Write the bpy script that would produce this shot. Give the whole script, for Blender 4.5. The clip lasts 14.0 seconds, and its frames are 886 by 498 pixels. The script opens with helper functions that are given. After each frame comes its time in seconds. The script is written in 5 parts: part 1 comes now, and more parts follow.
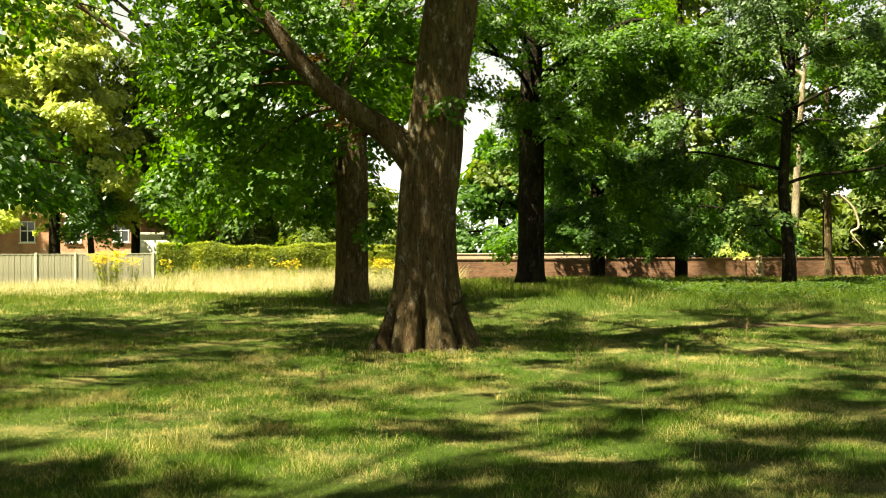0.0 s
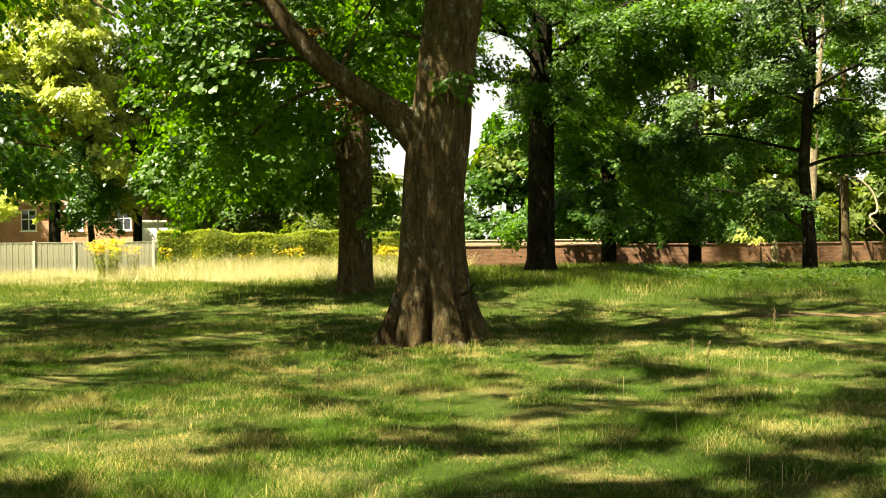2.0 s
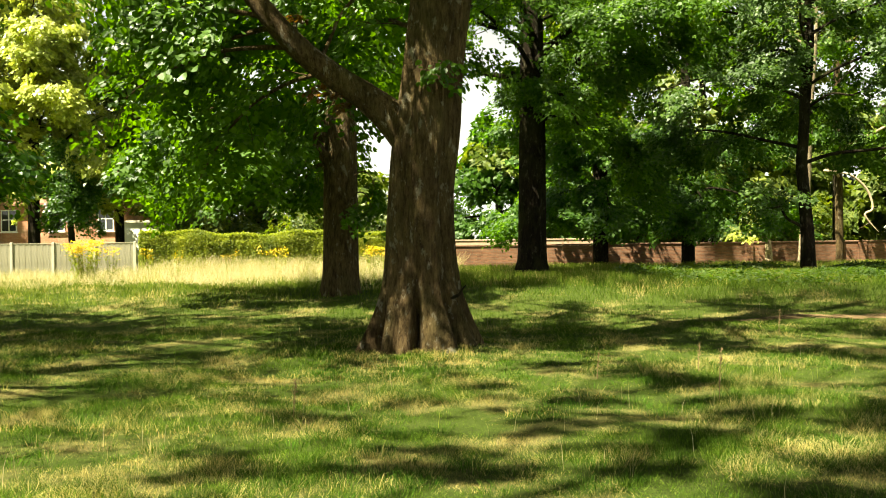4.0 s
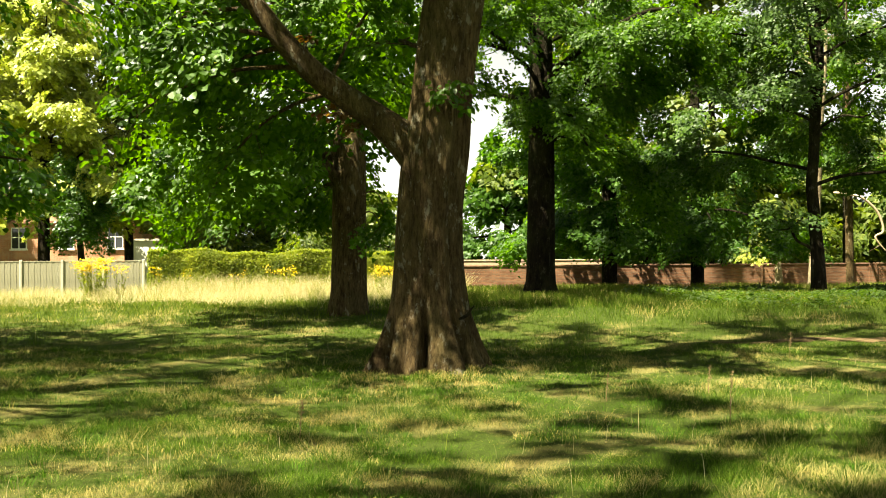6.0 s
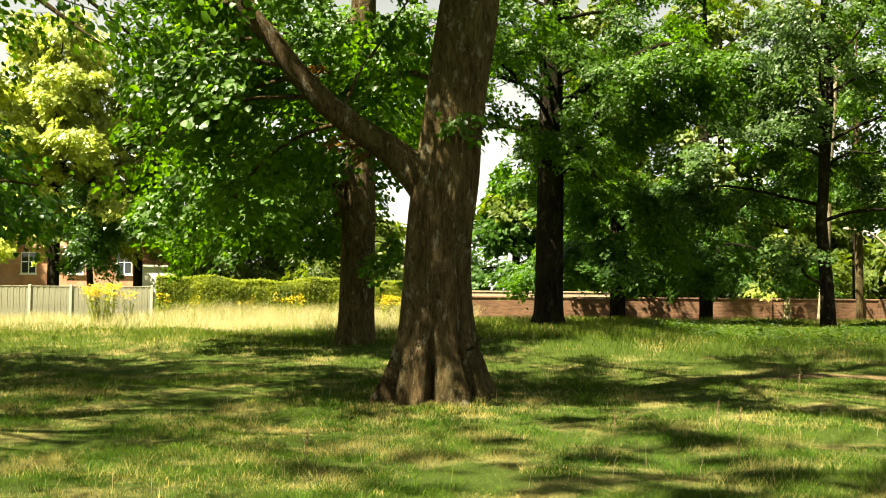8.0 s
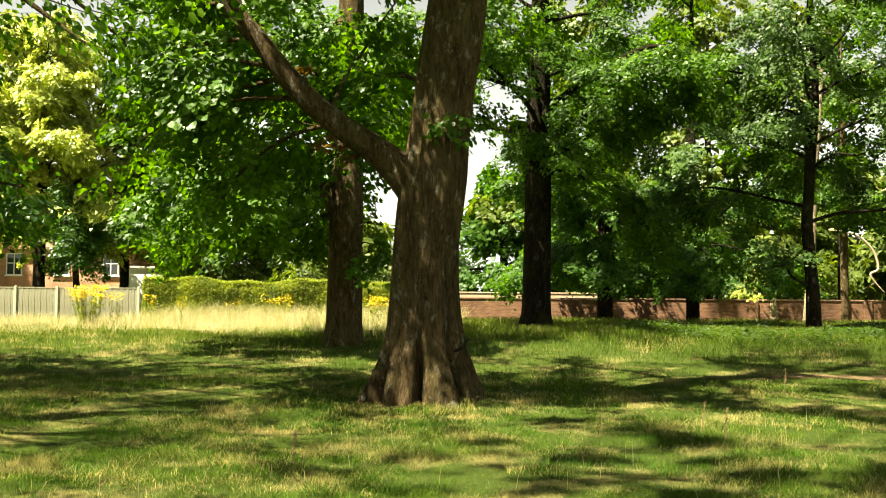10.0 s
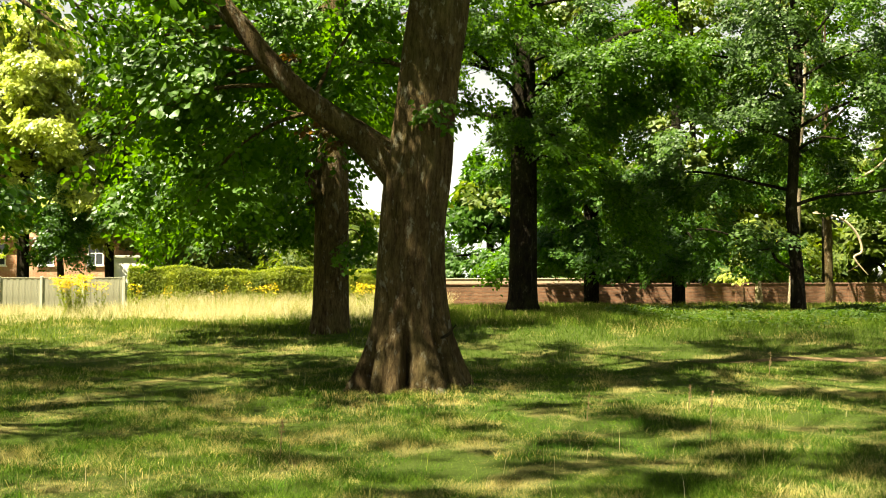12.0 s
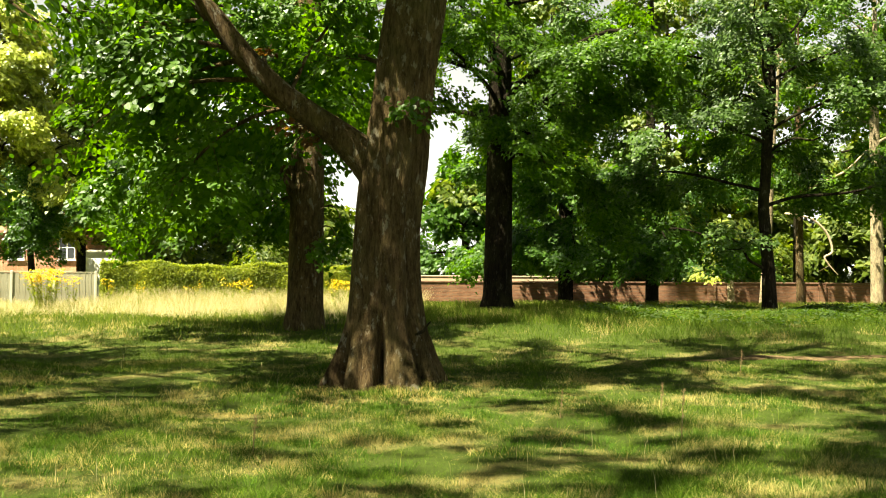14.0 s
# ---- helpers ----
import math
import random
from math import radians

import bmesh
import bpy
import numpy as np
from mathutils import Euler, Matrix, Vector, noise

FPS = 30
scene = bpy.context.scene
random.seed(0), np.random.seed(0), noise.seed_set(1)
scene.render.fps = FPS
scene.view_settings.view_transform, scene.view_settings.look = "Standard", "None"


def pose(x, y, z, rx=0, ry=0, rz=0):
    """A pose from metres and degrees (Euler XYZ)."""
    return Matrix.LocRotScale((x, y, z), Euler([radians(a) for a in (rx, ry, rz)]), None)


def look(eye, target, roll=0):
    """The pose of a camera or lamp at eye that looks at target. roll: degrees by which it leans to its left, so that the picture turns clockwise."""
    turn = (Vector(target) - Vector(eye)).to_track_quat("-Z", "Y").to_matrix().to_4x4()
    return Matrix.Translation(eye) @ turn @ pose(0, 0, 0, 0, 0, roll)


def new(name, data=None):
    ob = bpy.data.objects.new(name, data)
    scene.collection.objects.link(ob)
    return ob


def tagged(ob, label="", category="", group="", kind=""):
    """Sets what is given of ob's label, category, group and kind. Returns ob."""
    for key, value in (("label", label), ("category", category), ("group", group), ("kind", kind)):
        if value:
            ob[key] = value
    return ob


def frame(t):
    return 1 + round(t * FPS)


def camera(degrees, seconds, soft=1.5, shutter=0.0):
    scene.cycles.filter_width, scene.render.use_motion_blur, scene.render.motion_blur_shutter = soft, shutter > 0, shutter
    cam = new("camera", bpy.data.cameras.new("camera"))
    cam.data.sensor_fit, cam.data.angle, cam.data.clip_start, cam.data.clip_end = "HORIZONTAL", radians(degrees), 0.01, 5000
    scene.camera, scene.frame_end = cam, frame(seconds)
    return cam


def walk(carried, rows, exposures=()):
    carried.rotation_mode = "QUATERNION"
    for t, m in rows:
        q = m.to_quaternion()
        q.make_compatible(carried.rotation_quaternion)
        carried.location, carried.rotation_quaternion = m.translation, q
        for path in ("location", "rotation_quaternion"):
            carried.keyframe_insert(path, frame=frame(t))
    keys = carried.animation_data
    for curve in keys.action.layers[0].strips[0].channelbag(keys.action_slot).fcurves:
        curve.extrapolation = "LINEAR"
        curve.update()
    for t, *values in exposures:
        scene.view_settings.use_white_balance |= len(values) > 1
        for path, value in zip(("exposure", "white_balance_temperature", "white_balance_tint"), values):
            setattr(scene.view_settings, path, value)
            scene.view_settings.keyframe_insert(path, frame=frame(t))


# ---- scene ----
# ------------------------------------------------------------------ camera
cam = camera(51.0, 14.0, soft=0.98)
PATH = [
    (0.0, pose(0.100, -2.095, 1.774, 90.613, 0, 2.373) @ pose(0, 0, 0, 0, 0, -0.217)),
    (0.5, pose(0.087, -1.860, 1.777, 90.513, 0, 2.787) @ pose(0, 0, 0, 0, 0, -0.504)),
    (1.0, pose(0.073, -1.570, 1.781, 90.318, 0, 2.974) @ pose(0, 0, 0, 0, 0, -0.667)),
    (1.5, pose(0.058, -1.277, 1.785, 90.213, 0, 3.145) @ pose(0, 0, 0, 0, 0, -0.309)),
    (2.0, pose(0.045, -0.973, 1.787, 89.791, 0, 2.812) @ pose(0, 0, 0, 0, 0, -0.480)),
    (4.5, pose(-0.006, 0.031, 1.787, 89.780, 0, 2.025) @ pose(0, 0, 0, 0, 0, -0.703)),
    (5.0, pose(-0.006, 0.029, 1.790, 90.458, 0, 2.063) @ pose(0, 0, 0, 0, 0, -0.885)),
    (5.5, pose(-0.011, 0.027, 1.788, 90.419, 0, 2.276) @ pose(0, 0, 0, 0, 0, -0.849)),
    (6.0, pose(-0.008, 0.028, 1.794, 91.009, 0, 2.608) @ pose(0, 0, 0, 0, 0, -0.313)),
    (6.5, pose(-0.011, 0.024, 1.796, 91.502, 0, 3.169) @ pose(0, 0, 0, 0, 0, -0.200)),
    (7.0, pose(-0.015, 0.023, 1.798, 92.279, 0, 3.239) @ pose(0, 0, 0, 0, 0, 0.466)),
    (9.5, pose(-0.007, 0.010, 1.804, 93.038, 0, 2.767) @ pose(0, 0, 0, 0, 0, 0.347)),
    (10.0, pose(-0.011, 0.003, 1.803, 92.946, 0, 2.361) @ pose(0, 0, 0, 0, 0, 0.484)),
    (10.5, pose(-0.010, 0.008, 1.806, 92.565, 0, 2.328) @ pose(0, 0, 0, 0, 0, 0.296)),
    (11.0, pose(-0.007, 0.006, 1.805, 93.003, 0, 2.370) @ pose(0, 0, 0, 0, 0, 0.088)),
    (11.5, pose(0.002, 0.011, 1.802, 92.221, 0, 2.060) @ pose(0, 0, 0, 0, 0, -0.021)),
    (12.0, pose(0.000, 0.013, 1.807, 92.110, 0, 1.531) @ pose(0, 0, 0, 0, 0, -0.067)),
    (12.5, pose(-0.009, 0.009, 1.798, 92.056, 0, 1.354) @ pose(0, 0, 0, 0, 0, 0.260)),
    (13.0, pose(-0.006, 0.006, 1.803, 92.183, 0, 1.096) @ pose(0, 0, 0, 0, 0, 0.357)),
    (13.5, pose(0.001, 0.002, 1.804, 92.329, 0, 0.593) @ pose(0, 0, 0, 0, 0, 0.360)),
    (14.0, pose(0.000, -0.000, 1.800, 91.950, 0, 0.000) @ pose(0, 0, 0, 0, 0, 0.350)),
]
walk(cam, PATH, [(0.0, 2.39, 8100, 0), (14.0, 2.39, 8100, 0)])

# ------------------------------------------------------------------ light
SUN_TO = Vector((-0.56, -0.42, 1.13)).normalized()
world = bpy.data.worlds.new("sky")
scene.world = world
world.use_nodes = True
wn, wl = world.node_tree.nodes, world.node_tree.links
wn.clear()
sky = wn.new("ShaderNodeTexSky")
sky.sky_type = "NISHITA"
sky.sun_disc = False
sky.sun_elevation = math.asin(SUN_TO.z)
sky.sun_rotation = math.atan2(SUN_TO.x, SUN_TO.y)
sky.air_density, sky.dust_density, sky.ozone_density = 1.0, 2.5, 1.0
bg = wn.new("ShaderNodeBackground")
bg.inputs["Strength"].default_value = 0.0165
wo = wn.new("ShaderNodeOutputWorld")
veil = wn.new("ShaderNodeMix")  # thin bright summer cloud over the whole sky
veil.data_type = "RGBA"
veil.inputs[0].default_value = 0.5
wtc, wsep = wn.new("ShaderNodeTexCoord"), wn.new("ShaderNodeSeparateXYZ")
wramp = wn.new("ShaderNodeMapRange")  # the haze is brightest low down
wramp.inputs["From Min"].default_value, wramp.inputs["From Max"].default_value = 0.0, 0.5
wramp.inputs["To Min"].default_value, wramp.inputs["To Max"].default_value = 36.0, 1.0
whue = wn.new("ShaderNodeMix")
whue.data_type, whue.blend_type = "RGBA", "MULTIPLY"
whue.inputs[0].default_value, whue.inputs[7].default_value = 1.0, (0.97, 1.0, 1.06, 1)
wl.new(wtc.outputs["Generated"], wsep.inputs[0])
wl.new(wsep.outputs["Z"], wramp.inputs["Value"])
wl.new(wramp.outputs[0], whue.inputs[6])
wl.new(whue.outputs[2], veil.inputs[7])
wl.new(sky.outputs[0], veil.inputs[6])
wl.new(veil.outputs[2], bg.inputs["Color"])
wl.new(bg.outputs[0], wo.inputs["Surface"])

sun_data = bpy.data.lights.new("sun", "SUN")
sun_data.energy, sun_data.angle, sun_data.color = 5.0, radians(0.9), (1.0, 0.93, 0.80)
sun = new("sun", sun_data)
sun.matrix_world = look(SUN_TO * 60, (0, 0, 0))

# ------------------------------------------------------------------ materials


def nodes_of(name):
    m = bpy.data.materials.new(name)
    m.use_nodes = True
    nt = m.node_tree
    nt.nodes.clear()
    return m, nt, nt.nodes.new("ShaderNodeOutputMaterial")


def put(nt, kind, **values):
    n = nt.nodes.new(kind)
    for k, v in values.items():
        n.inputs[k.replace("_", " ")].default_value = v
    return n


def ramp(nt, source, stops):
    r = nt.nodes.new("ShaderNodeValToRGB")
    while len(r.color_ramp.elements) < len(stops):
        r.color_ramp.elements.new(0.5)
    for e, (p, c) in zip(r.color_ramp.elements, stops):
        e.position, e.color = p, (*c, 1)
    nt.links.new(source, r.inputs["Fac"])
    return r.outputs["Color"]


def mix(nt, fac, a, b, blend="MIX"):
    n = nt.nodes.new("ShaderNodeMix")
    n.data_type, n.blend_type = "RGBA", blend
    for s, v in ((n.inputs[0], fac), (n.inputs[6], a), (n.inputs[7], b)):
        if isinstance(v, bpy.types.NodeSocket):
            nt.links.new(v, s)
        elif isinstance(v, (int, float)):
            s.default_value = v
        else:
            s.default_value = (*v, 1)
    return n.outputs[2]


def coords(nt, scale=(1, 1, 1)):
    tc = nt.nodes.new("ShaderNodeTexCoord")
    mp = nt.nodes.new("ShaderNodeMapping")
    mp.inputs["Scale"].default_value = scale
    nt.links.new(tc.outputs["Object"], mp.inputs["Vector"])
    return mp.outputs["Vector"]


def noise_tex(nt, vec, scale, detail=4, rough=0.55):
    n = put(nt, "ShaderNodeTexNoise", Scale=scale, Detail=detail, Roughness=rough)
    nt.links.new(vec, n.inputs["Vector"])
    return n.outputs["Fac"]


def surface(nt, out, color, rough=0.8, bump=None, depth=0.02, spec=0.3, metal=0.0):
    b = put(nt, "ShaderNodeBsdfPrincipled", Roughness=rough, Metallic=metal)
    b.inputs["Specular IOR Level"].default_value = spec
    if isinstance(color, bpy.types.NodeSocket):
        nt.links.new(color, b.inputs["Base Color"])
    else:
        b.inputs["Base Color"].default_value = (*color, 1)
    if bump is not None:
        bn = put(nt, "ShaderNodeBump", Strength=1.0, Distance=depth)
        nt.links.new(bump, bn.inputs["Height"])
        nt.links.new(bn.outputs[0], b.inputs["Normal"])
    nt.links.new(b.outputs[0], out.inputs["Surface"])
    return b


def leaf_material(name, dark, mid, light, shine=0.08, glow=0.5, thin=(1.5, 1.55, 0.5)):
    """Leaf blades: diffuse, light through them, and a weak gloss; colour differs leaf by leaf and clump by clump."""
    m, nt, out = nodes_of(name)
    geo = nt.nodes.new("ShaderNodeNewGeometry")
    vec = coords(nt)
    one = ramp(nt, geo.outputs["Random Per Island"], [(0.0, dark), (0.5, mid), (1.0, light)])
    clump = ramp(nt, noise_tex(nt, vec, 0.9, 3), [(0.3, (0.55, 0.60, 0.60)), (0.7, (1.35, 1.28, 1.0))])
    col = mix(nt, 1.0, one, clump, "MULTIPLY")
    lit = mix(nt, 1.0, col, thin, "MULTIPLY")
    d = put(nt, "ShaderNodeBsdfDiffuse")
    tr = put(nt, "ShaderNodeBsdfTranslucent")
    gl = put(nt, "ShaderNodeBsdfGlossy", Roughness=0.42)
    gl.inputs["Color"].default_value = (0.9, 0.95, 1.0, 1)
    nt.links.new(col, d.inputs["Color"])
    nt.links.new(lit, tr.inputs["Color"])
    a = put(nt, "ShaderNodeMixShader", Fac=glow)
    nt.links.new(d.outputs[0], a.inputs[1])
    nt.links.new(tr.outputs[0], a.inputs[2])
    fr = put(nt, "ShaderNodeFresnel", IOR=1.35)
    sc = nt.nodes.new("ShaderNodeMath")
    sc.operation = "MULTIPLY"
    sc.inputs[1].default_value = shine
    nt.links.new(fr.outputs[0], sc.inputs[0])
    b = put(nt, "ShaderNodeMixShader")
    nt.links.new(sc.outputs[0], b.inputs[0])
    nt.links.new(a.outputs[0], b.inputs[1])
    nt.links.new(gl.outputs[0], b.inputs[2])
    nt.links.new(b.outputs[0], out.inputs["Surface"])
    return m


def bark_material(name, dark, mid, light, moss=(0.07, 0.08, 0.03), coarse=1.0, lichen=0.12):
    """Furrowed bark: shallow upright ridges broken into short plates, algae in broad patches, crusts of pale lichen."""
    m, nt, out = nodes_of(name)
    ridge = noise_tex(nt, coords(nt, (11 * coarse, 11 * coarse, 2.6 * coarse)), 1.7, 8, 0.70)
    fine = noise_tex(nt, coords(nt, (34, 34, 14)), 2.0, 6, 0.68)
    patch = noise_tex(nt, coords(nt, (1, 1, 0.7)), 1.3, 5, 0.6)
    col = ramp(nt, ridge, [(0.36, dark), (0.47, mid), (0.65, light)])
    col = mix(nt, 0.28, col, ramp(nt, fine, [(0.32, dark), (0.5, mid), (0.68, light)]))
    col = mix(nt, ramp(nt, patch, [(0.45, (0, 0, 0)), (0.70, (0.34, 0.34, 0.34))]), col, moss)
    broad = noise_tex(nt, coords(nt, (2.4, 2.4, 0.9)), 1.5, 6, 0.66)
    col = mix(nt, 1.0, col, ramp(nt, broad, [(0.34, (0.60, 0.56, 0.54)), (0.5, (1.0, 0.98, 0.95)), (0.66, (1.35, 1.33, 1.28))]), "MULTIPLY")
    crust = noise_tex(nt, coords(nt, (3.0, 3.0, 1.5)), 2.1, 7, 0.70)
    col = mix(nt, ramp(nt, crust, [(0.575, (0, 0, 0)), (0.625, (lichen, lichen, lichen))]), col, (0.36, 0.35, 0.29))
    add = nt.nodes.new("ShaderNodeMath")
    add.operation = "MULTIPLY_ADD"
    add.inputs[1].default_value = 0.45
    nt.links.new(fine, add.inputs[0])
    nt.links.new(ridge, add.inputs[2])
    surface(nt, out, col, 0.92, add.outputs[0], 0.14, 0.10)
    return m


def grass_material(name, greens, dry, dry_amount, glow=0.35, patch_scale=0.9):
    """Blades: green or dried one by one, more of them dried in patches of a metre or two."""
    m, nt, out = nodes_of(name)
    geo = nt.nodes.new("ShaderNodeNewGeometry")
    vec = coords(nt)
    green = ramp(nt, geo.outputs["Random Per Island"], [(0.0, greens[0]), (0.5, greens[1]), (1.0, greens[2])])
    straw = ramp(nt, geo.outputs["Random Per Island"], [(0.0, dry[0]), (1.0, dry[1])])
    patch = noise_tex(nt, vec, patch_scale, 5, 0.6)
    thr = nt.nodes.new("ShaderNodeMath")
    thr.operation = "MULTIPLY_ADD"
    thr.inputs[1].default_value = 3.4
    thr.inputs[2].default_value = -1.7 + dry_amount - 0.5
    nt.links.new(patch, thr.inputs[0])
    rnd = nt.nodes.new("ShaderNodeMath")
    rnd.operation = "MULTIPLY_ADD"
    rnd.inputs[1].default_value = 1.0
    nt.links.new(geo.outputs["Random Per Island"], rnd.inputs[0])
    nt.links.new(thr.outputs[0], rnd.inputs[2])
    fac = ramp(nt, rnd.outputs[0], [(0.42, (0, 0, 0)), (0.62, (1, 1, 1))])
    col = mix(nt, fac, green, straw)
    shade = ramp(nt, noise_tex(nt, vec, 2.3, 4, 0.6), [(0.3, (0.62, 0.70, 0.62)), (0.7, (1.35, 1.25, 1.15))])
    col = mix(nt, 1.0, col, shade, "MULTIPLY")
    d = put(nt, "ShaderNodeBsdfDiffuse")
    tr = put(nt, "ShaderNodeBsdfTranslucent")
    nt.links.new(col, d.inputs["Color"])
    nt.links.new(mix(nt, 1.0, col, (1.15, 1.15, 0.7), "MULTIPLY"), tr.inputs["Color"])
    a = put(nt, "ShaderNodeMixShader", Fac=glow)
    nt.links.new(d.outputs[0], a.inputs[1])
    nt.links.new(tr.outputs[0], a.inputs[2])
    nt.links.new(a.outputs[0], out.inputs["Surface"])
    return m


def ground_material():
    """Close turf between the tufts: green with thatch showing through in places."""
    m, nt, out = nodes_of("meadow_soil")
    vec = coords(nt)
    big = noise_tex(nt, vec, 0.35, 6, 0.62)
    mid = noise_tex(nt, vec, 0.9, 5, 0.6)
    fine = noise_tex(nt, vec, 26.0, 8, 0.80)
    blade = noise_tex(nt, vec, 95.0, 4, 0.7)
    col = ramp(nt, fine, [(0.32, (0.007, 0.015, 0.003)), (0.5, (0.034, 0.060, 0.009)), (0.66, (0.090, 0.130, 0.024))])
    col = mix(nt, 0.4, col, ramp(nt, blade, [(0.38, (0.006, 0.014, 0.003)), (0.62, (0.12, 0.165, 0.034))]))
    dry = ramp(nt, fine, [(0.3, (0.09, 0.077, 0.028)), (0.7, (0.34, 0.30, 0.125))])
    col = mix(nt, ramp(nt, mid, [(0.50, (0, 0, 0)), (0.66, (0.9, 0.9, 0.9))]), col, dry)
    col = mix(nt, ramp(nt, big, [(0.45, (0, 0, 0)), (0.75, (0.35, 0.35, 0.35))]), col, (0.085, 0.11, 0.025))
    surface(nt, out, col, 0.95, fine, 0.05, 0.1)
    return m


def wood_material(name, a, b):
    m, nt, out = nodes_of(name)
    grain = noise_tex(nt, coords(nt, (14, 14, 0.9)), 2.0, 6, 0.6)
    patch = noise_tex(nt, coords(nt), 1.1, 4)
    col = ramp(nt, grain, [(0.3, a), (0.7, b)])
    col = mix(nt, ramp(nt, patch, [(0.4, (0, 0, 0)), (0.75, (0.4, 0.4, 0.4))]), col, (0.20, 0.21, 0.13))
    surface(nt, out, col, 0.85, grain, 0.01, 0.2)
    return m


def brick_material(name, a, b, mortar):
    m, nt, out = nodes_of(name)
    tc = nt.nodes.new("ShaderNodeTexCoord")
    sep = nt.nodes.new("ShaderNodeSeparateXYZ")
    nt.links.new(tc.outputs["Object"], sep.inputs[0])
    s = nt.nodes.new("ShaderNodeMath")
    s.operation = "ADD"
    nt.links.new(sep.outputs["X"], s.inputs[0])
    nt.links.new(sep.outputs["Y"], s.inputs[1])
    com = nt.nodes.new("ShaderNodeCombineXYZ")
    nt.links.new(s.outputs[0], com.inputs["X"])
    nt.links.new(sep.outputs["Z"], com.inputs["Y"])
    br = nt.nodes.new("ShaderNodeTexBrick")
    br.inputs["Color1"].default_value, br.inputs["Color2"].default_value, br.inputs["Mortar"].default_value = (*a, 1), (*b, 1), (*mortar, 1)
    for k, v in (("Scale", 1.0), ("Mortar Size", 0.010), ("Brick Width", 0.225), ("Row Height", 0.075), ("Bias", -0.1)):
        br.inputs[k].default_value = v
    nt.links.new(com.outputs[0], br.inputs["Vector"])
    stain = noise_tex(nt, tc.outputs["Object"], 0.9, 5, 0.6)
    col = mix(nt, 1.0, br.outputs["Color"], ramp(nt, stain, [(0.3, (0.62, 0.58, 0.56)), (0.7, (1.15, 1.12, 1.1))]), "MULTIPLY")
    surface(nt, out, col, 0.9, br.outputs["Fac"], -0.006, 0.2)
    return m


def plain_material(name, a, b, scale=6.0, rough=0.7, spec=0.3):
    m, nt, out = nodes_of(name)
    n = noise_tex(nt, coords(nt), scale, 6, 0.6)
    surface(nt, out, ramp(nt, n, [(0.3, a), (0.7, b)]), rough, n, 0.004, spec)
    return m


BARK_OLD = bark_material("old_bark", (0.020, 0.012, 0.006), (0.078, 0.054, 0.027), (0.165, 0.122, 0.066), lichen=0.42)
# near-black copy of the bark: the shade under the crowns is put into its colour
BARK_SHADED = bark_material("shaded_bark", (0.004, 0.003, 0.002), (0.012, 0.009, 0.006), (0.028, 0.021, 0.014))
# pale copy of the bark: sun on the stems by the wall is put into its colour
BARK_SUNLIT = bark_material("sunlit_bark", (0.13, 0.105, 0.07), (0.32, 0.27, 0.185), (0.50, 0.44, 0.32), coarse=1.6)
DEAD_WOOD = plain_material("bleached_wood", (0.30, 0.22, 0.15), (0.55, 0.44, 0.32), 9)
LEAF_LIME = leaf_material("lime_leaf", (0.045, 0.106, 0.012), (0.068, 0.158, 0.017), (0.104, 0.210, 0.028), 0.05, 0.58)
LEAF_DEEP = leaf_material("deep_green_leaf", (0.036, 0.098, 0.015), (0.058, 0.146, 0.023), (0.098, 0.205, 0.036), 0.07, 0.58)
LEAF_OAK = leaf_material("blue_green_leaf", (0.030, 0.074, 0.014), (0.050, 0.110, 0.022), (0.085, 0.155, 0.038), 0.08, 0.45)
LEAF_GOLD = leaf_material("yellow_green_leaf", (0.25, 0.32, 0.06), (0.40, 0.46, 0.115), (0.54, 0.58, 0.20), 0.06, 0.45, (1.2, 1.25, 0.75))
LEAF_HEDGE = leaf_material("hedge_leaf", (0.17, 0.22, 0.045), (0.22, 0.275, 0.055), (0.29, 0.32, 0.08), 0.04)
LEAF_FAR = leaf_material("far_leaf", (0.060, 0.105, 0.018), (0.11, 0.165, 0.030), (0.20, 0.245, 0.06))
LEAF_RUST = leaf_material("withered_leaf", (0.06, 0.028, 0.012), (0.11, 0.052, 0.02), (0.16, 0.09, 0.035))
GREENS = ((0.026, 0.064, 0.008), (0.060, 0.124, 0.015), (0.18, 0.275, 0.055))
STRAW = ((0.21, 0.18, 0.068), (0.43, 0.39, 0.185))
GRASS = grass_material("grass_blade", GREENS, STRAW, 0.27)
GRASS_TUFT = grass_material("tuft_blade", ((0.020, 0.062, 0.008), (0.046, 0.118, 0.016), (0.12, 0.22, 0.045)), STRAW, -0.02)
GRASS_DRY = grass_material("dry_grass_blade", GREENS, ((0.24, 0.19, 0.08), (0.42, 0.36, 0.17)), 0.45)
GRASS_LONG = grass_material("long_grass_blade", ((0.034, 0.072, 0.012), (0.064, 0.118, 0.018), (0.12, 0.17, 0.038)), STRAW, -0.02)
# brighter copy of the long-grass greens, with full sun put into the blade colour
GRASS_FAR = grass_material("sunlit_grass_blade", ((0.062, 0.108, 0.016), (0.11, 0.165, 0.027), (0.18, 0.225, 0.05)), STRAW, 0.02)
GRASS_STRAW = grass_material("straw_blade", ((0.17, 0.22, 0.05), (0.27, 0.30, 0.08), (0.38, 0.37, 0.15)), ((0.50, 0.42, 0.28), (0.66, 0.58, 0.44)), 0.70)
NETTLE = leaf_material("nettle_leaf", (0.026, 0.060, 0.010), (0.048, 0.098, 0.018), (0.088, 0.15, 0.034))
PETAL = leaf_material("ragwort_petal", (0.62, 0.42, 0.01), (0.80, 0.58, 0.015), (0.88, 0.70, 0.04), 0.1, 0.3, (1, 1, 0.8))
SOIL = ground_material()
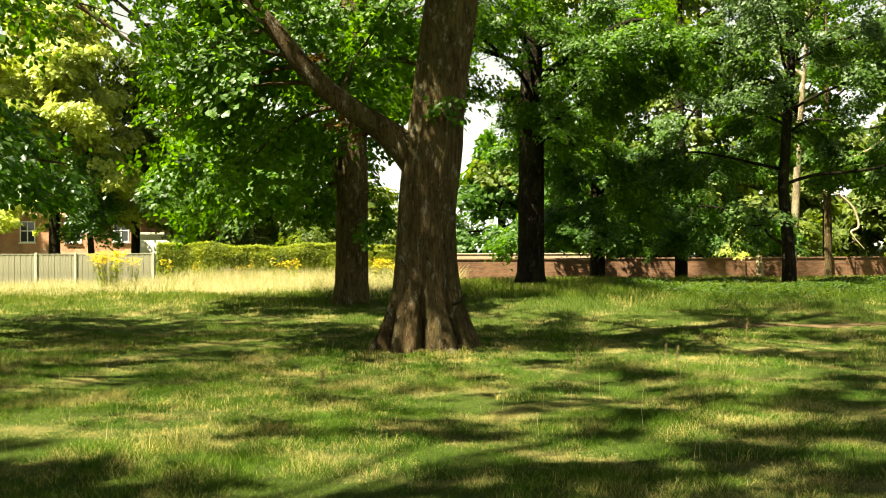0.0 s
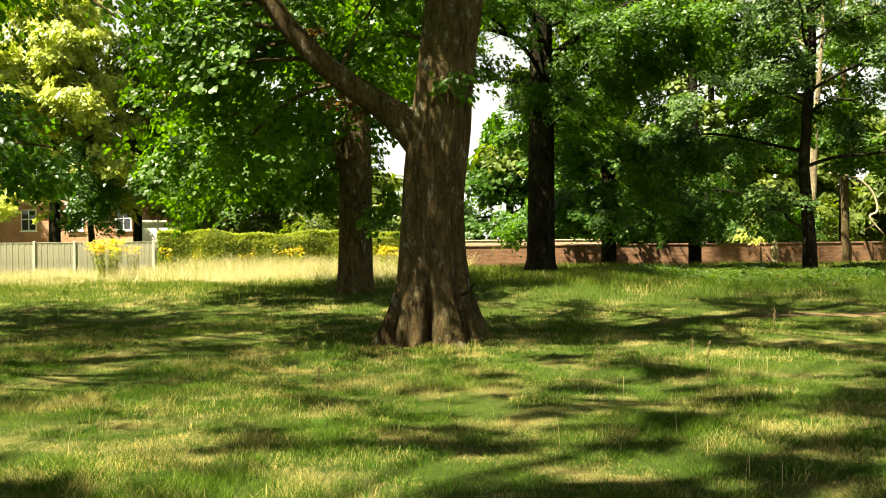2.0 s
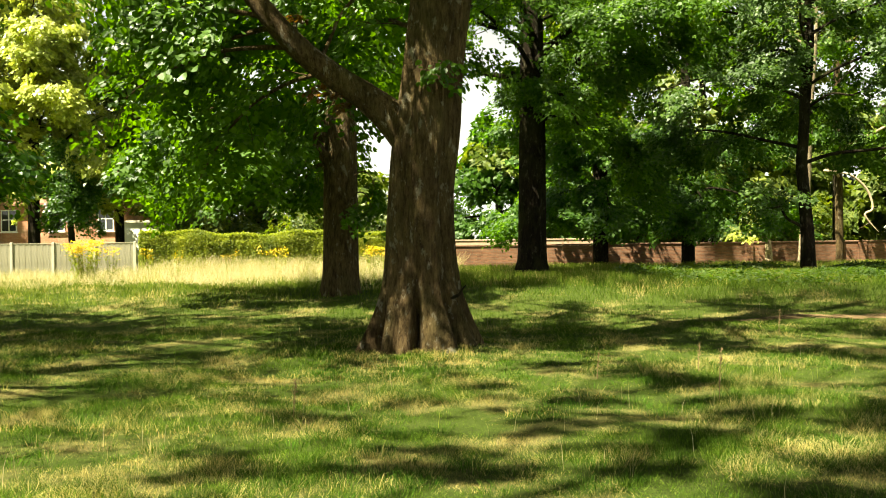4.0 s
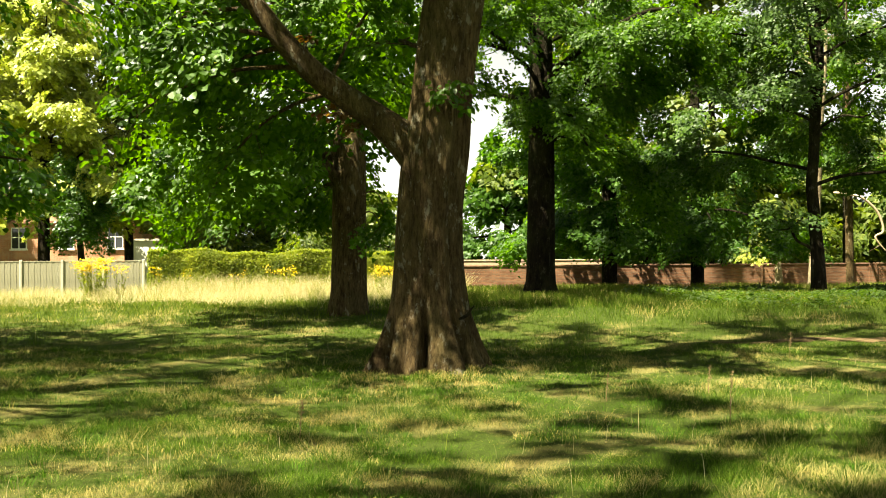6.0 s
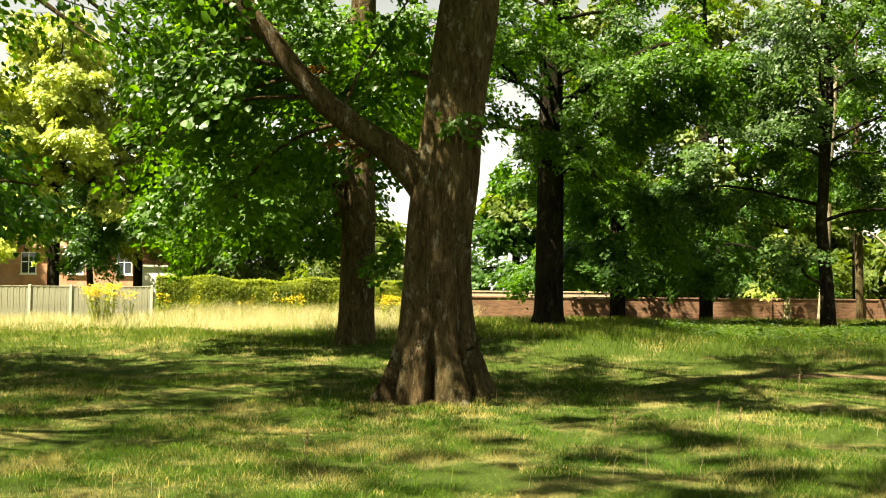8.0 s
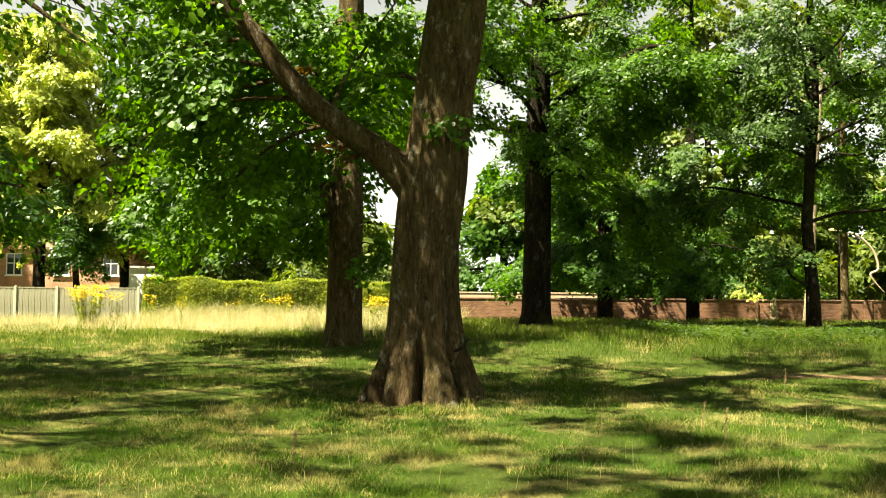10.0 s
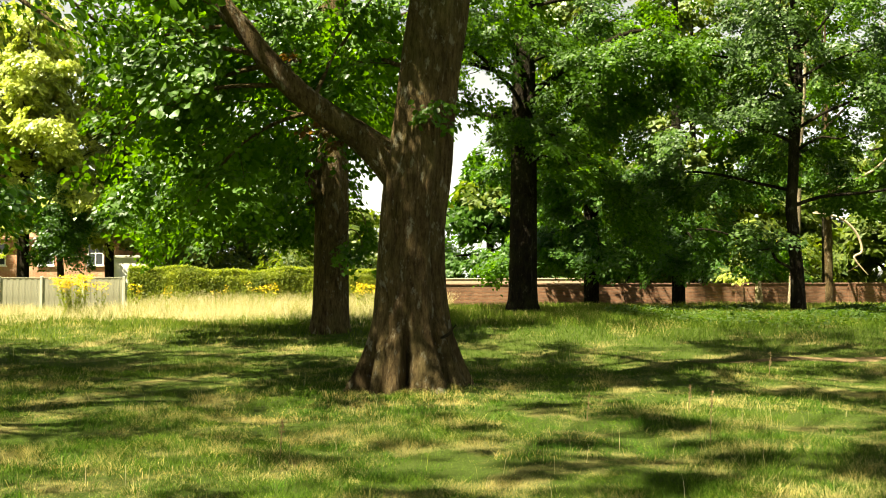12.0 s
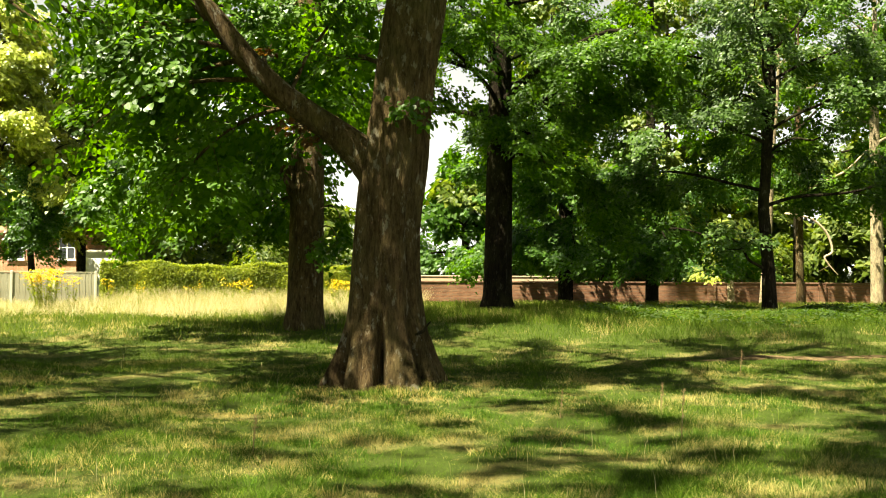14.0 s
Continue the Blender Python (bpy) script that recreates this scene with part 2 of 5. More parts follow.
BARE = plain_material("bare_earth", (0.05, 0.034, 0.018), (0.18, 0.13, 0.07), 5.0, 0.95, 0.1)
FENCE_WOOD = wood_material("weathered_fence_wood", (0.20, 0.195, 0.145), (0.36, 0.35, 0.265))
POST_CONCRETE = plain_material("pale_concrete", (0.38, 0.37, 0.31), (0.52, 0.50, 0.43), 8, 0.9, 0.2)
BRICK = brick_material("old_red_brick", (0.155, 0.072, 0.043), (0.25, 0.128, 0.078), (0.15, 0.115, 0.085))
COPING = plain_material("brick_coping", (0.10, 0.06, 0.045), (0.22, 0.13, 0.09), 7, 0.9, 0.2)
HOUSE_BRICK = brick_material("house_brick", (0.42, 0.17, 0.09), (0.52, 0.25, 0.15), (0.46, 0.38, 0.29))
RENDER_WHITE = plain_material("white_render", (0.72, 0.71, 0.68), (0.84, 0.83, 0.80), 3, 0.8)
PALE_WALL = plain_material("pale_garden_wall", (0.36, 0.25, 0.18), (0.48, 0.36, 0.27), 5, 0.9)
ROOF_TILE = plain_material("clay_roof_tile", (0.16, 0.08, 0.055), (0.30, 0.16, 0.11), 9, 0.85)
PALE_SLATE = plain_material("pale_slate", (0.40, 0.40, 0.39), (0.58, 0.58, 0.57), 6, 0.8)
WINDOW_PAINT = plain_material("white_window_paint", (0.76, 0.76, 0.74), (0.84, 0.84, 0.82), 5, 0.5)
HEDGE_CORE = plain_material("hedge_twigs", (0.13, 0.17, 0.04), (0.23, 0.27, 0.075), 14, 0.95, 0.1)
STEM = plain_material("green_stem", (0.18, 0.22, 0.05), (0.34, 0.34, 0.10), 30, 0.8)
DRY_STEM = plain_material("dry_stem", (0.14, 0.09, 0.045), (0.28, 0.20, 0.11), 30, 0.9)
gm, gnt, gout = nodes_of("window_glass")
surface(gnt, gout, (0.03, 0.035, 0.04), 0.06, None, 0, 0.6)
GLASS = gm

# ------------------------------------------------------------------ mesh tools


def mesh_from(name, verts, faces, material, smooth=False):
    """A mesh from arrays; faces is an (n, k) array, all of one size."""
    verts, faces = np.asarray(verts, np.float32), np.asarray(faces, np.int32)
    me = bpy.data.meshes.new(name)
    n, k = faces.shape
    me.vertices.add(len(verts))
    me.vertices.foreach_set("co", verts.ravel())
    me.loops.add(n * k)
    me.loops.foreach_set("vertex_index", faces.ravel())
    me.polygons.add(n)
    me.polygons.foreach_set("loop_start", np.arange(0, n * k, k, dtype=np.int32))
    if smooth:
        me.polygons.foreach_set("use_smooth", np.ones(n, bool))
    me.materials.append(material)
    me.update(calc_edges=True)
    return me


def thing(name, place, label, category, group="", kind=""):
    e = new(name)
    e.location = place
    e.empty_display_size = 0.3
    return tagged(e, label, category, group, kind)


def part(name, data, material, parent, label="", kind="", smooth=False):
    """One mesh under a thing or part. data: a bmesh, a mesh, or (verts, faces), in the thing's own frame."""
    if isinstance(data, bmesh.types.BMesh):
        me = bpy.data.meshes.new(name)
        data.to_mesh(me)
        data.free()
        me.materials.append(material)
        if smooth:
            me.polygons.foreach_set("use_smooth", np.ones(len(me.polygons), bool))
    elif isinstance(data, bpy.types.Mesh):
        me = data
    else:
        me = mesh_from(name, *data, material, smooth)
    ob = new(name, me)
    ob.parent = parent
    return tagged(ob, label, "", "", kind)


class Bag:
    """Gathers quads from many pieces into one mesh."""

    def __init__(self):
        self.v, self.f, self.n = [], [], 0

    def add(self, vf):
        v, f = vf
        self.v.append(np.asarray(v, np.float32))
        self.f.append(np.asarray(f, np.int32) + self.n)
        self.n += len(v)

    def data(self):
        return np.concatenate(self.v), np.concatenate(self.f)


def spline(points, n):
    """n points along a smooth line through the given rows."""
    p = np.asarray(points, float)
    t = np.linspace(0, len(p) - 1, n)
    i = np.clip(t.astype(int), 0, len(p) - 2)
    u = (t - i)[:, None]
    a, b, c, d = p[np.maximum(i - 1, 0)], p[i], p[i + 1], p[np.minimum(i + 2, len(p) - 1)]
    return 0.5 * (2 * b + (c - a) * u + (2 * a - 5 * b + 4 * c - d) * u**2 + (3 * b - 3 * c + d - a) * u**3)


def tube(path, radii, seg=8, shape=None):
    """A tapered tube along path. shape(angle, share) multiplies the radius."""
    path, radii = np.asarray(path, float), np.asarray(radii, float)
    n = len(path)
    tan = np.gradient(path, axis=0)
    tan /= np.linalg.norm(tan, axis=1)[:, None] + 1e-9
    ref = np.array([1.0, 0, 0]) if abs(tan[0][0]) < 0.8 else np.array([0, 1.0, 0])
    rings = []
    ang = np.arange(seg) * 2 * np.pi / seg
    for k in range(n):
        u = ref - tan[k] * (ref @ tan[k])
        u /= np.linalg.norm(u) + 1e-9
        w = np.cross(tan[k], u)
        ref = u
        r = radii[k] * (shape(ang, k / (n - 1)) if shape else np.ones(seg))
        rings.append(path[k] + (np.cos(ang) * r)[:, None] * u + (np.sin(ang) * r)[:, None] * w)
    v = np.concatenate(rings)
    j = np.arange(seg)
    q = np.stack([j, (j + 1) % seg, (j + 1) % seg + seg, j + seg], 1)
    f = np.concatenate([q + k * seg for k in range(n - 1)])
    return v, f


def unit(v):
    return v / (np.linalg.norm(v, axis=-1, keepdims=True) + 1e-9)


def leaf_quads(pos, along, normal, size, wide=0.62, six=False, tri=False):
    """Leaf blades at pos, pointing along, facing normal: a kite, a folded six-point blade, or for far crowns a plain three-point one."""
    along = unit(along)
    side = unit(np.cross(normal, along))
    up = np.cross(along, side)
    s = np.asarray(size)[:, None]
    n = len(pos)
    if six:
        w = wide * 0.5
        pts = [pos, pos + s * (0.30 * along + w * side + 0.10 * up), pos + s * (0.70 * along + 0.82 * w * side + 0.08 * up),
               pos + s * (1.0 * along - 0.06 * up), pos + s * (0.70 * along - 0.82 * w * side + 0.08 * up),
               pos + s * (0.30 * along - w * side + 0.10 * up)]
        v = np.stack(pts, 1).reshape(-1, 3)
        b = np.arange(n)[:, None] * 6
        return v, np.concatenate([b + [0, 1, 2, 3], b + [0, 3, 4, 5]])
    if tri:
        v = np.stack([pos + s * (0.15 * along + 0.62 * wide * side), pos + s * along, pos + s * (0.15 * along - 0.62 * wide * side)], 1).reshape(-1, 3)
        return v, np.arange(n)[:, None] * 3 + [0, 1, 2]
    pts = [pos, pos + s * (0.45 * along + wide * 0.5 * side + 0.08 * up), pos + s * along, pos + s * (0.45 * along - wide * 0.5 * side + 0.08 * up)]
    v = np.stack(pts, 1).reshape(-1, 3)
    return v, np.arange(n)[:, None] * 4 + [0, 1, 2, 3]


def spray_leaves(rng, centres, dirs, count, spread, size, flat=0.35, droop=0.35, six=False, wide=0.62, tri=False):
    """Leaves round each spray centre: a flat fan that reaches along dirs, slopes outward and hangs at its rim."""
    k = len(centres)
    flow = unit(np.asarray(dirs, float) * [1, 1, 0.35])
    face = unit(np.array([0, 0, 0.72]) + flow * [0.55, 0.55, 0] + rng.normal(0, 0.24, (k, 3)))
    u = unit(flow - face * (flow * face).sum(1, keepdims=True))
    w = np.cross(face, u)
    big = 0.7 + 0.6 * rng.random((k, 1))
    c, u, w, face, big = (np.repeat(a, count, 0) for a in (np.asarray(centres, float), u, w, face, big))
    n = k * count
    a = (rng.random((n, 1)) ** 0.8 * 1.75 - 0.55) * spread * big
    b = rng.normal(0, 0.62, (n, 1)).clip(-1.35, 1.35) * spread * big * (1.1 - 0.35 * (a / spread).clip(-1, 1))
    h = rng.normal(0, 0.45 * flat, (n, 1)).clip(-flat, flat) * spread
    p = c + a * u + b * w + h * face
    p[:, 2:] -= droop * (a * a + b * b) / max(spread, 1e-3) * 0.55
    along = u * 0.65 + w * np.sign(b) * 0.75 + rng.normal(0, 0.30, (n, 3)) + [0, 0, -0.40]
    nrm = face + rng.normal(0, 0.34, (n, 3))
    return leaf_quads(p, along, nrm, size * (0.65 + 0.7 * rng.random(n)), wide, six, tri)


def sway(rng, start, way, length, rise, n=6, wander=0.12):
    """A branch's line: leaves start along way, turns up or down by rise, and wanders."""
    pts = [np.array(start, float)]
    d = unit(np.array(way, float))
    for _ in range(n - 1):
        d = unit(d + np.array([0, 0, rise / n]) + rng.normal(0, wander, 3))
        pts.append(pts[-1] + d * length / (n - 1))
    return np.array(pts)


def tree(name, place, label, seed, trunk, limbs, bark, leaf, leaf_size=0.14, per_spray=26, twig_every=0.55, spread=0.42,
         six=False, crown_label="", keep=None, droop=0.35, group="", shape=None, seg=16, twig_len=0.30, trunk_rings=24, flat=0.35,
         category="tree", fixed=0, limb_parts=True, wide=0.7, twig_rise=-0.35, dead=None):
    """A tree: trunk rows (x, y, z, radius) from its foot, limbs as lines (rows of x, y, z, radius), twigs and sprays of leaves along the limbs.
    keep(points): which sprays stay."""
    rng = np.random.default_rng(seed)
    t = thing(name, place, label, category, group)
    tr = spline(trunk, trunk_rings)
    part("trunk", tube(tr[:, :3], tr[:, 3], seg, shape), bark, t, smooth=True)
    twigs, cent, dirs = Bag(), [], []
    rest = Bag()
    for number, rows in enumerate(limbs):
        n = max(6, len(rows) * 3)
        line = spline(rows, n)
        own, kept, made, last = Bag(), [], 0, 0.0
        seglen = np.linalg.norm(np.diff(line[:, :3], axis=0), axis=1)
        total = seglen.sum()
        cum = np.concatenate([[0], np.cumsum(seglen)]) / total
        m = max(3, int(total / twig_every))
        for k in range(m):
            s = 0.16 + 0.84 * (k + rng.random()) / m
            i = min(int(np.searchsorted(cum, s)) - 1, n - 2)
            p0 = line[i, :3] + (line[i + 1, :3] - line[i, :3]) * rng.random()
            fw = unit(line[i + 1, :3] - line[i, :3])
            sd = unit(np.cross(fw, [0, 0, 1.0])) * (1 if k % 2 else -1)
            ln = total * twig_len * (1.15 - 0.75 * s) * (0.6 + 0.7 * rng.random()) + 0.35
            tw = sway(rng, p0, fw * (0.45 + 0.5 * s) + sd * 0.95 + rng.normal(0, 0.25, 3), ln, twig_rise, 6, 0.16)
            here, hdir = [], []
            for j in range(max(2, int(ln / (spread * 0.85)))):
                u = 0.25 + 0.75 * (j + rng.random()) / max(2, int(ln / (spread * 0.85)))
                q = min(u * 5, 4.999)
                a = int(q)
                here.append(tw[a] + (tw[a + 1] - tw[a]) * (q - a) + rng.normal(0, 0.12, 3))
                hdir.append(tw[a + 1] - tw[a])
            here, hdir = np.array(here), np.array(hdir)
            ok = keep(here + np.array(place)) if keep is not None else np.ones(len(here), bool)
            made += len(here)
            if ok.any():
                kept.append((here[ok], hdir[ok]))
                last = max(last, s)
                if ok.mean() > 0.5:
                    own.add(tube(tw, np.linspace(max(0.008, line[i, 3] * 0.30), 0.004, 6), 4))
        if number >= fixed and sum(len(h) for h, _ in kept) < 0.35 * made:
            continue
        for h, d in kept:
            cent.append(h)
            dirs.append(d)
        if own.n:
            twigs.add(own.data())
        if number >= fixed and last < 0.9:
            stay = max(3, int(np.searchsorted(cum, last + 0.04)))
            line = line[:stay]
            line[:, 3] = np.minimum(line[:, 3], np.linspace(line[0, 3], 0.012, len(line)))
        bag = tube(line[:, :3], line[:, 3], 10 if line[0, 3] > 0.15 else 8 if line[0, 3] > 0.06 else 5)
        if limb_parts and line[0, 3] > 0.05:
            bleached = dead is not None and number < fixed
            part("limb", bag, dead if bleached else bark, t, "bare sun-bleached bough" if bleached else "", smooth=True)
        else:
            rest.add(bag)
    cent, dirs = np.concatenate(cent), np.concatenate(dirs)
    if rest.n:
        part("bough_growth", rest.data(), bark, t, kind="stuff", smooth=True)
    part("twig_growth", twigs.data(), bark, t, kind="stuff")
    # the blades high overhead are plain kites, and fewer
    high = cent[:, 2] + place[2] - 1.8 > 0.42 * np.maximum(cent[:, 1] + place[1], 4) if six else np.zeros(len(cent), bool)
    crown = Bag()
    if high.any():
        crown.add(spray_leaves(rng, cent[high], dirs[high], int(per_spray * 0.8), spread, leaf_size * 1.12, flat, droop, False, wide))
    crown.add(spray_leaves(rng, cent[~high], dirs[~high], per_spray, spread, leaf_size, flat, droop, six, wide, not six))
    part("crown", crown.data(), leaf, t, crown_label, kind="stuff")
    return t


def ring_limbs(rng, trunk, z0, z1, count, reach, low_rise=-0.25, high_rise=0.9, thick=0.10, taper_top=0.45):
    """Limbs round a trunk between two heights: low ones long and hanging, high ones short and rising."""
    rows = []
    tr = spline(trunk, 60)
    for k in range(count):
        u = (k + 0.6 * rng.random()) / count
        z = z0 + (z1 - z0) * u
        i = int(np.argmin(abs(tr[:, 2] - z)))
        az = k * 2.39996 + rng.normal(0, 0.3)
        ln = reach * (1 - (1 - taper_top) * u) * (0.8 + 0.4 * rng.random())
        rise = low_rise + (high_rise - low_rise) * u
        start = tr[i, :3]
        line = sway(rng, start, (math.cos(az), math.sin(az), 0.30 + 0.5 * u), ln, rise, 7, 0.13)
        r = np.linspace(thick * (1.1 - 0.5 * u), 0.018, 7)
        rows.append(np.c_[line, r])
    return rows


def height(x, y):
    """The lie of the land: level near the viewer, a low rise, then falling away to the wall."""
    x, y = np.asarray(x, float), np.asarray(y, float)

    def ease(v):
        v = np.clip(v, 0, 1)
        return v * v * (3 - 2 * v)
    left = ease((-x + 2) / 10)
    z = (0.72 - 0.20 * left) * ease((y - 16) / 14) - (0.62 - 0.42 * left) * ease((y - 38) / 13)
    z = z + 0.05 * np.sin(x * 0.7 + 1.0) * np.sin(y * 0.55) * ease((60 - abs(y)) / 20) + 0.025 * np.sin(x * 1.9 + y * 1.3)
    return z + 0.10 * np.exp(-(((x + 0.9) ** 2 + (y - 15.6) ** 2) / 2.2))


def gz(x, y):
    return float(height(x, y))


# ------------------------------------------------------------------ ground
def build_ground():
    xs = np.concatenate([np.linspace(-420, -60, 13)[:-1], np.linspace(-60, -14, 24)[:-1], np.linspace(-14, 16, 76)[:-1], np.linspace(16, 60, 24)[:-1], np.linspace(60, 420, 13)])
    ys = np.concatenate([np.linspace(-300, -20, 12)[:-1], np.linspace(-20, 2, 23)[:-1], np.linspace(2, 34, 96)[:-1], np.linspace(34, 90, 40)[:-1], np.linspace(90, 700, 14)])
    gx, gy = np.meshgrid(xs, ys)
    v = np.stack([gx.ravel(), gy.ravel(), height(gx, gy).ravel()], 1)
    nx, ny = len(xs), len(ys)
    i = (np.arange(ny - 1)[:, None] * nx + np.arange(nx - 1)[None]).ravel()
    f = np.stack([i, i + 1, i + 1 + nx, i + nx], 1)
    ob = new("ground", mesh_from("ground", v, f, SOIL, True))
    tagged(ob, "gently rising park meadow of short grass and dry thatch", "ground", "", "structure")


build_ground()
def lumps(x, y, f, seed):
    """Smooth uneven field between 0 and 1."""
    r = np.random.default_rng(seed)
    s = np.zeros(len(x))
    for k in range(7):
        a, ph = r.random() * 6.28, r.random() * 6.28
        g = f * (0.6 + 1.3 * r.random())
        s += np.sin((x * math.cos(a) + y * math.sin(a)) * g + ph)
    return 1 / (1 + np.exp(-s * 0.9))



# ------------------------------------------------------------------ the great tree in the middle
def flutes(ang, s):
    """Roots and grooves: deep between the buttresses at the foot, fading up the trunk."""
    foot = max(0.0, 1 - s / 0.22)
    r = 1 + 0.045 * np.cos(5 * ang + 0.6) + 0.03 * np.cos(9 * ang + 2.0 + 3 * s) + 0.02 * np.cos(14 * ang + 6 * s)
    r = r + foot * (0.16 * np.cos(7 * ang + 0.9) + 0.07 * np.cos(11 * ang - 0.5))
    for a, deep, width, top in ((-1.60, 0.46, 0.085, 0.27), (-0.92, 0.46, 0.09, 0.25), (-2.50, 0.28, 0.10, 0.20), (-0.30, 0.16, 0.14, 0.30), (-2.05, 0.12, 0.08, 0.13), (1.2, 0.2, 0.16, 0.3), (2.6, 0.2, 0.16, 0.3)):
        off = np.angle(np.exp(1j * (ang - a - 0.9 * (0.25 - s) * (1 if a > -1.2 else -0.2))))
        r = r - deep * min(1.0, max(0.0, 1 - s / top) * 1.8) * np.exp(-((off / width) ** 2))
    for a, s0, lift, wide in ((-0.66, 0.195, 0.17, 0.20), (-1.9, 0.42, 0.05, 0.2), (-2.2, 0.55, 0.06, 0.2), (-0.95, 0.62, 0.05, 0.2)):
        off = np.angle(np.exp(1j * (ang - a)))
        r = r + lift * np.exp(-((off / wide) ** 2) - ((s - s0) / 0.022) ** 2)
    r = r + 0.010 * np.cos(33 * ang + 4 * np.sin(7 * s)) + 0.007 * np.cos(47 * ang + 5 * np.sin(11 * s + 1))
    r = r - 0.05 * np.exp(-((np.angle(np.exp(1j * (ang + 0.75 - 0.15 * np.sin(9 * s)))) / 0.09) ** 2)) - 0.03 * np.exp(-((np.angle(np.exp(1j * (ang + 1.9))) / 0.06) ** 2))
    return r


def great_tree():
    trunk = [(0.0, 0, -0.25, 1.08), (0.0, 0, 0.12, 0.955), (-0.01, 0, 0.55, 0.80), (-0.02, 0, 1.0, 0.67), (-0.03, 0, 1.6, 0.59), (-0.02, 0, 2.3, 0.55),
             (0.02, 0, 3.0, 0.54), (0.11, 0, 3.7, 0.545), (0.20, 0, 4.5, 0.51), (0.31, 0, 5.5, 0.50), (0.45, 0, 6.5, 0.50), (0.62, 0.05, 8.0, 0.45),
             (0.8, 0.1, 10.5, 0.36), (1.0, 0.1, 13.5, 0.25), (1.2, 0.1, 17.0, 0.13), (1.3, 0.1, 20.5, 0.04)]
    big = [(0.02, 0.0, 3.30, 0.34), (-0.40, -0.03, 3.85, 0.31), (-0.86, -0.10, 4.24, 0.245), (-1.30, -0.22, 4.53, 0.215), (-1.85, -0.38, 4.94, 0.20), (-2.36, -0.52, 5.47, 0.18),
           (-2.78, -0.62, 6.02, 0.165), (-3.16, -0.70, 6.50, 0.155), (-3.9, -0.9, 8.0, 0.14), (-4.6, -1.1, 10.3, 0.09), (-5.0, -1.2, 12.5, 0.03)]
    rng = np.random.default_rng(4)
    limbs = [big]
    # boughs that hang from the big limb and from the trunk above it, out to the left and round
    for start, way, ln, rise, th in (
            ((-2.30, -0.5, 5.50), (-1.0, -0.25, 0.15), 4.6, -1.0, 0.055), ((-1.30, -0.2, 4.70), (-0.9, 0.75, 0.25), 4.2, -1.0, 0.05),
            ((-1.85, -0.4, 5.05), (-1.0, 0.35, 0.35), 4.8, -1.15, 0.055), ((-2.70, -0.6, 6.0), (-1.0, 0.15, 0.35), 4.6, -1.1, 0.05),
            ((-2.78, -0.6, 6.1), (-0.6, -0.9, 0.25), 3.6, -0.8, 0.045), ((-3.1, -0.7, 6.5), (-1.0, -0.55, 0.4), 4.4, -0.9, 0.05),
            ((-3.2, -0.7, 6.6), (-0.8, 0.8, 0.4), 4.6, -1.0, 0.05), ((-2.0, -0.4, 5.2), (-0.3, 1.0, 0.4), 3.8, -0.7, 0.045),
            ((-0.9, -0.1, 4.4), (-0.35, 1.0, 0.35), 3.6, -0.6, 0.045), ((-1.6, -0.3, 4.9), (0.15, 0.9, 0.9), 2.8, -0.3, 0.04),
            ((-3.9, -0.9, 8.0), (-1.0, -0.2, 0.3), 4.2, -0.9, 0.05), ((-3.9, -0.9, 8.0), (-0.5, 0.9, 0.2), 4.2, -0.9, 0.05),
            ((0.1, -0.1, 5.4), (-0.7, 0.75, 0.3), 3.4, -0.5, 0.05), ((0.3, 0.1, 6.2), (0.75, 0.8, 0.5), 4.4, -0.8, 0.06),
            ((0.45, 0.0, 6.6), (1.0, 0.35, 0.55), 4.6, -0.7, 0.07), ((0.2, 0, 7.4), (-0.75, -0.75, 0.6), 5.6, -0.35, 0.09), ((0.3, 0, 8.2), (-0.5, -0.9, 0.7), 5.6, -0.3, 0.09),
            ((-3.6, -0.8, 7.4), (-0.2, -1.0, 0.55), 4.2, -0.35, 0.06), ((-4.3, -1.0, 9.5), (0.3, -0.9, 0.4), 3.6, -0.2, 0.06), ((0.3, 0, 7.8), (-0.9, -0.25, 0.8), 4.6, -0.2, 0.08), ((0.3, 0, 8.6), (-0.7, -0.5, 0.5), 5.2, -0.3, 0.08), ((0.4, 0, 9.4), (-0.85, -0.45, 0.4), 5.4, -0.3, 0.08), ((0.5, 0.0, 7.2), (0.9, -0.5, 0.6), 4.8, -0.7, 0.07),
            # two high boughs above the view, added to shade the grass on the right
            ((0.7, 0.0, 9.0), (0.6, -0.8, 0.35), 6.2, -0.3, 0.09), ((0.75, 0.0, 10.5), (0.85, -0.55, 0.4), 6.4, -0.3, 0.09)):
        line = sway(rng, start, way, ln, rise, 7, 0.10)
        line[:, 2] = np.maximum(line[:, 2], 2.6 + 0.1 * np.sin(7 * line[:, 0]))
        limbs.append(np.c_[line, np.linspace(th, 0.012, 7)])
    limbs += ring_limbs(rng, trunk, 8.2, 18.5, 12, 6.4, -0.3, 0.8, 0.13)

    def keep(p):
        # nothing hangs in front of the stem, nor over the bare limb, nor in the open gap to its right
        stem = (abs(p[:, 0] + 0.75) < 0.85) & (p[:, 1] < 15.9) & (p[:, 2] < 7.2)
        low = (p[:, 2] < 2.75)
        gap = (p[:, 0] > -0.5) & (p[:, 2] < 1.8 + 0.37 * p[:, 1])
        line_z = np.interp(p[:, 0], [-4.1, -3.3, -2.8, -2.2, -1.8, -1.4], [6.5, 5.55, 5.0, 4.6, 4.3, 3.9])
        bare = (p[:, 1] < 15.4) & (p[:, 0] > -4.1) & (p[:, 0] < -1.2) & (abs(p[:, 2] - line_z) < 0.75)
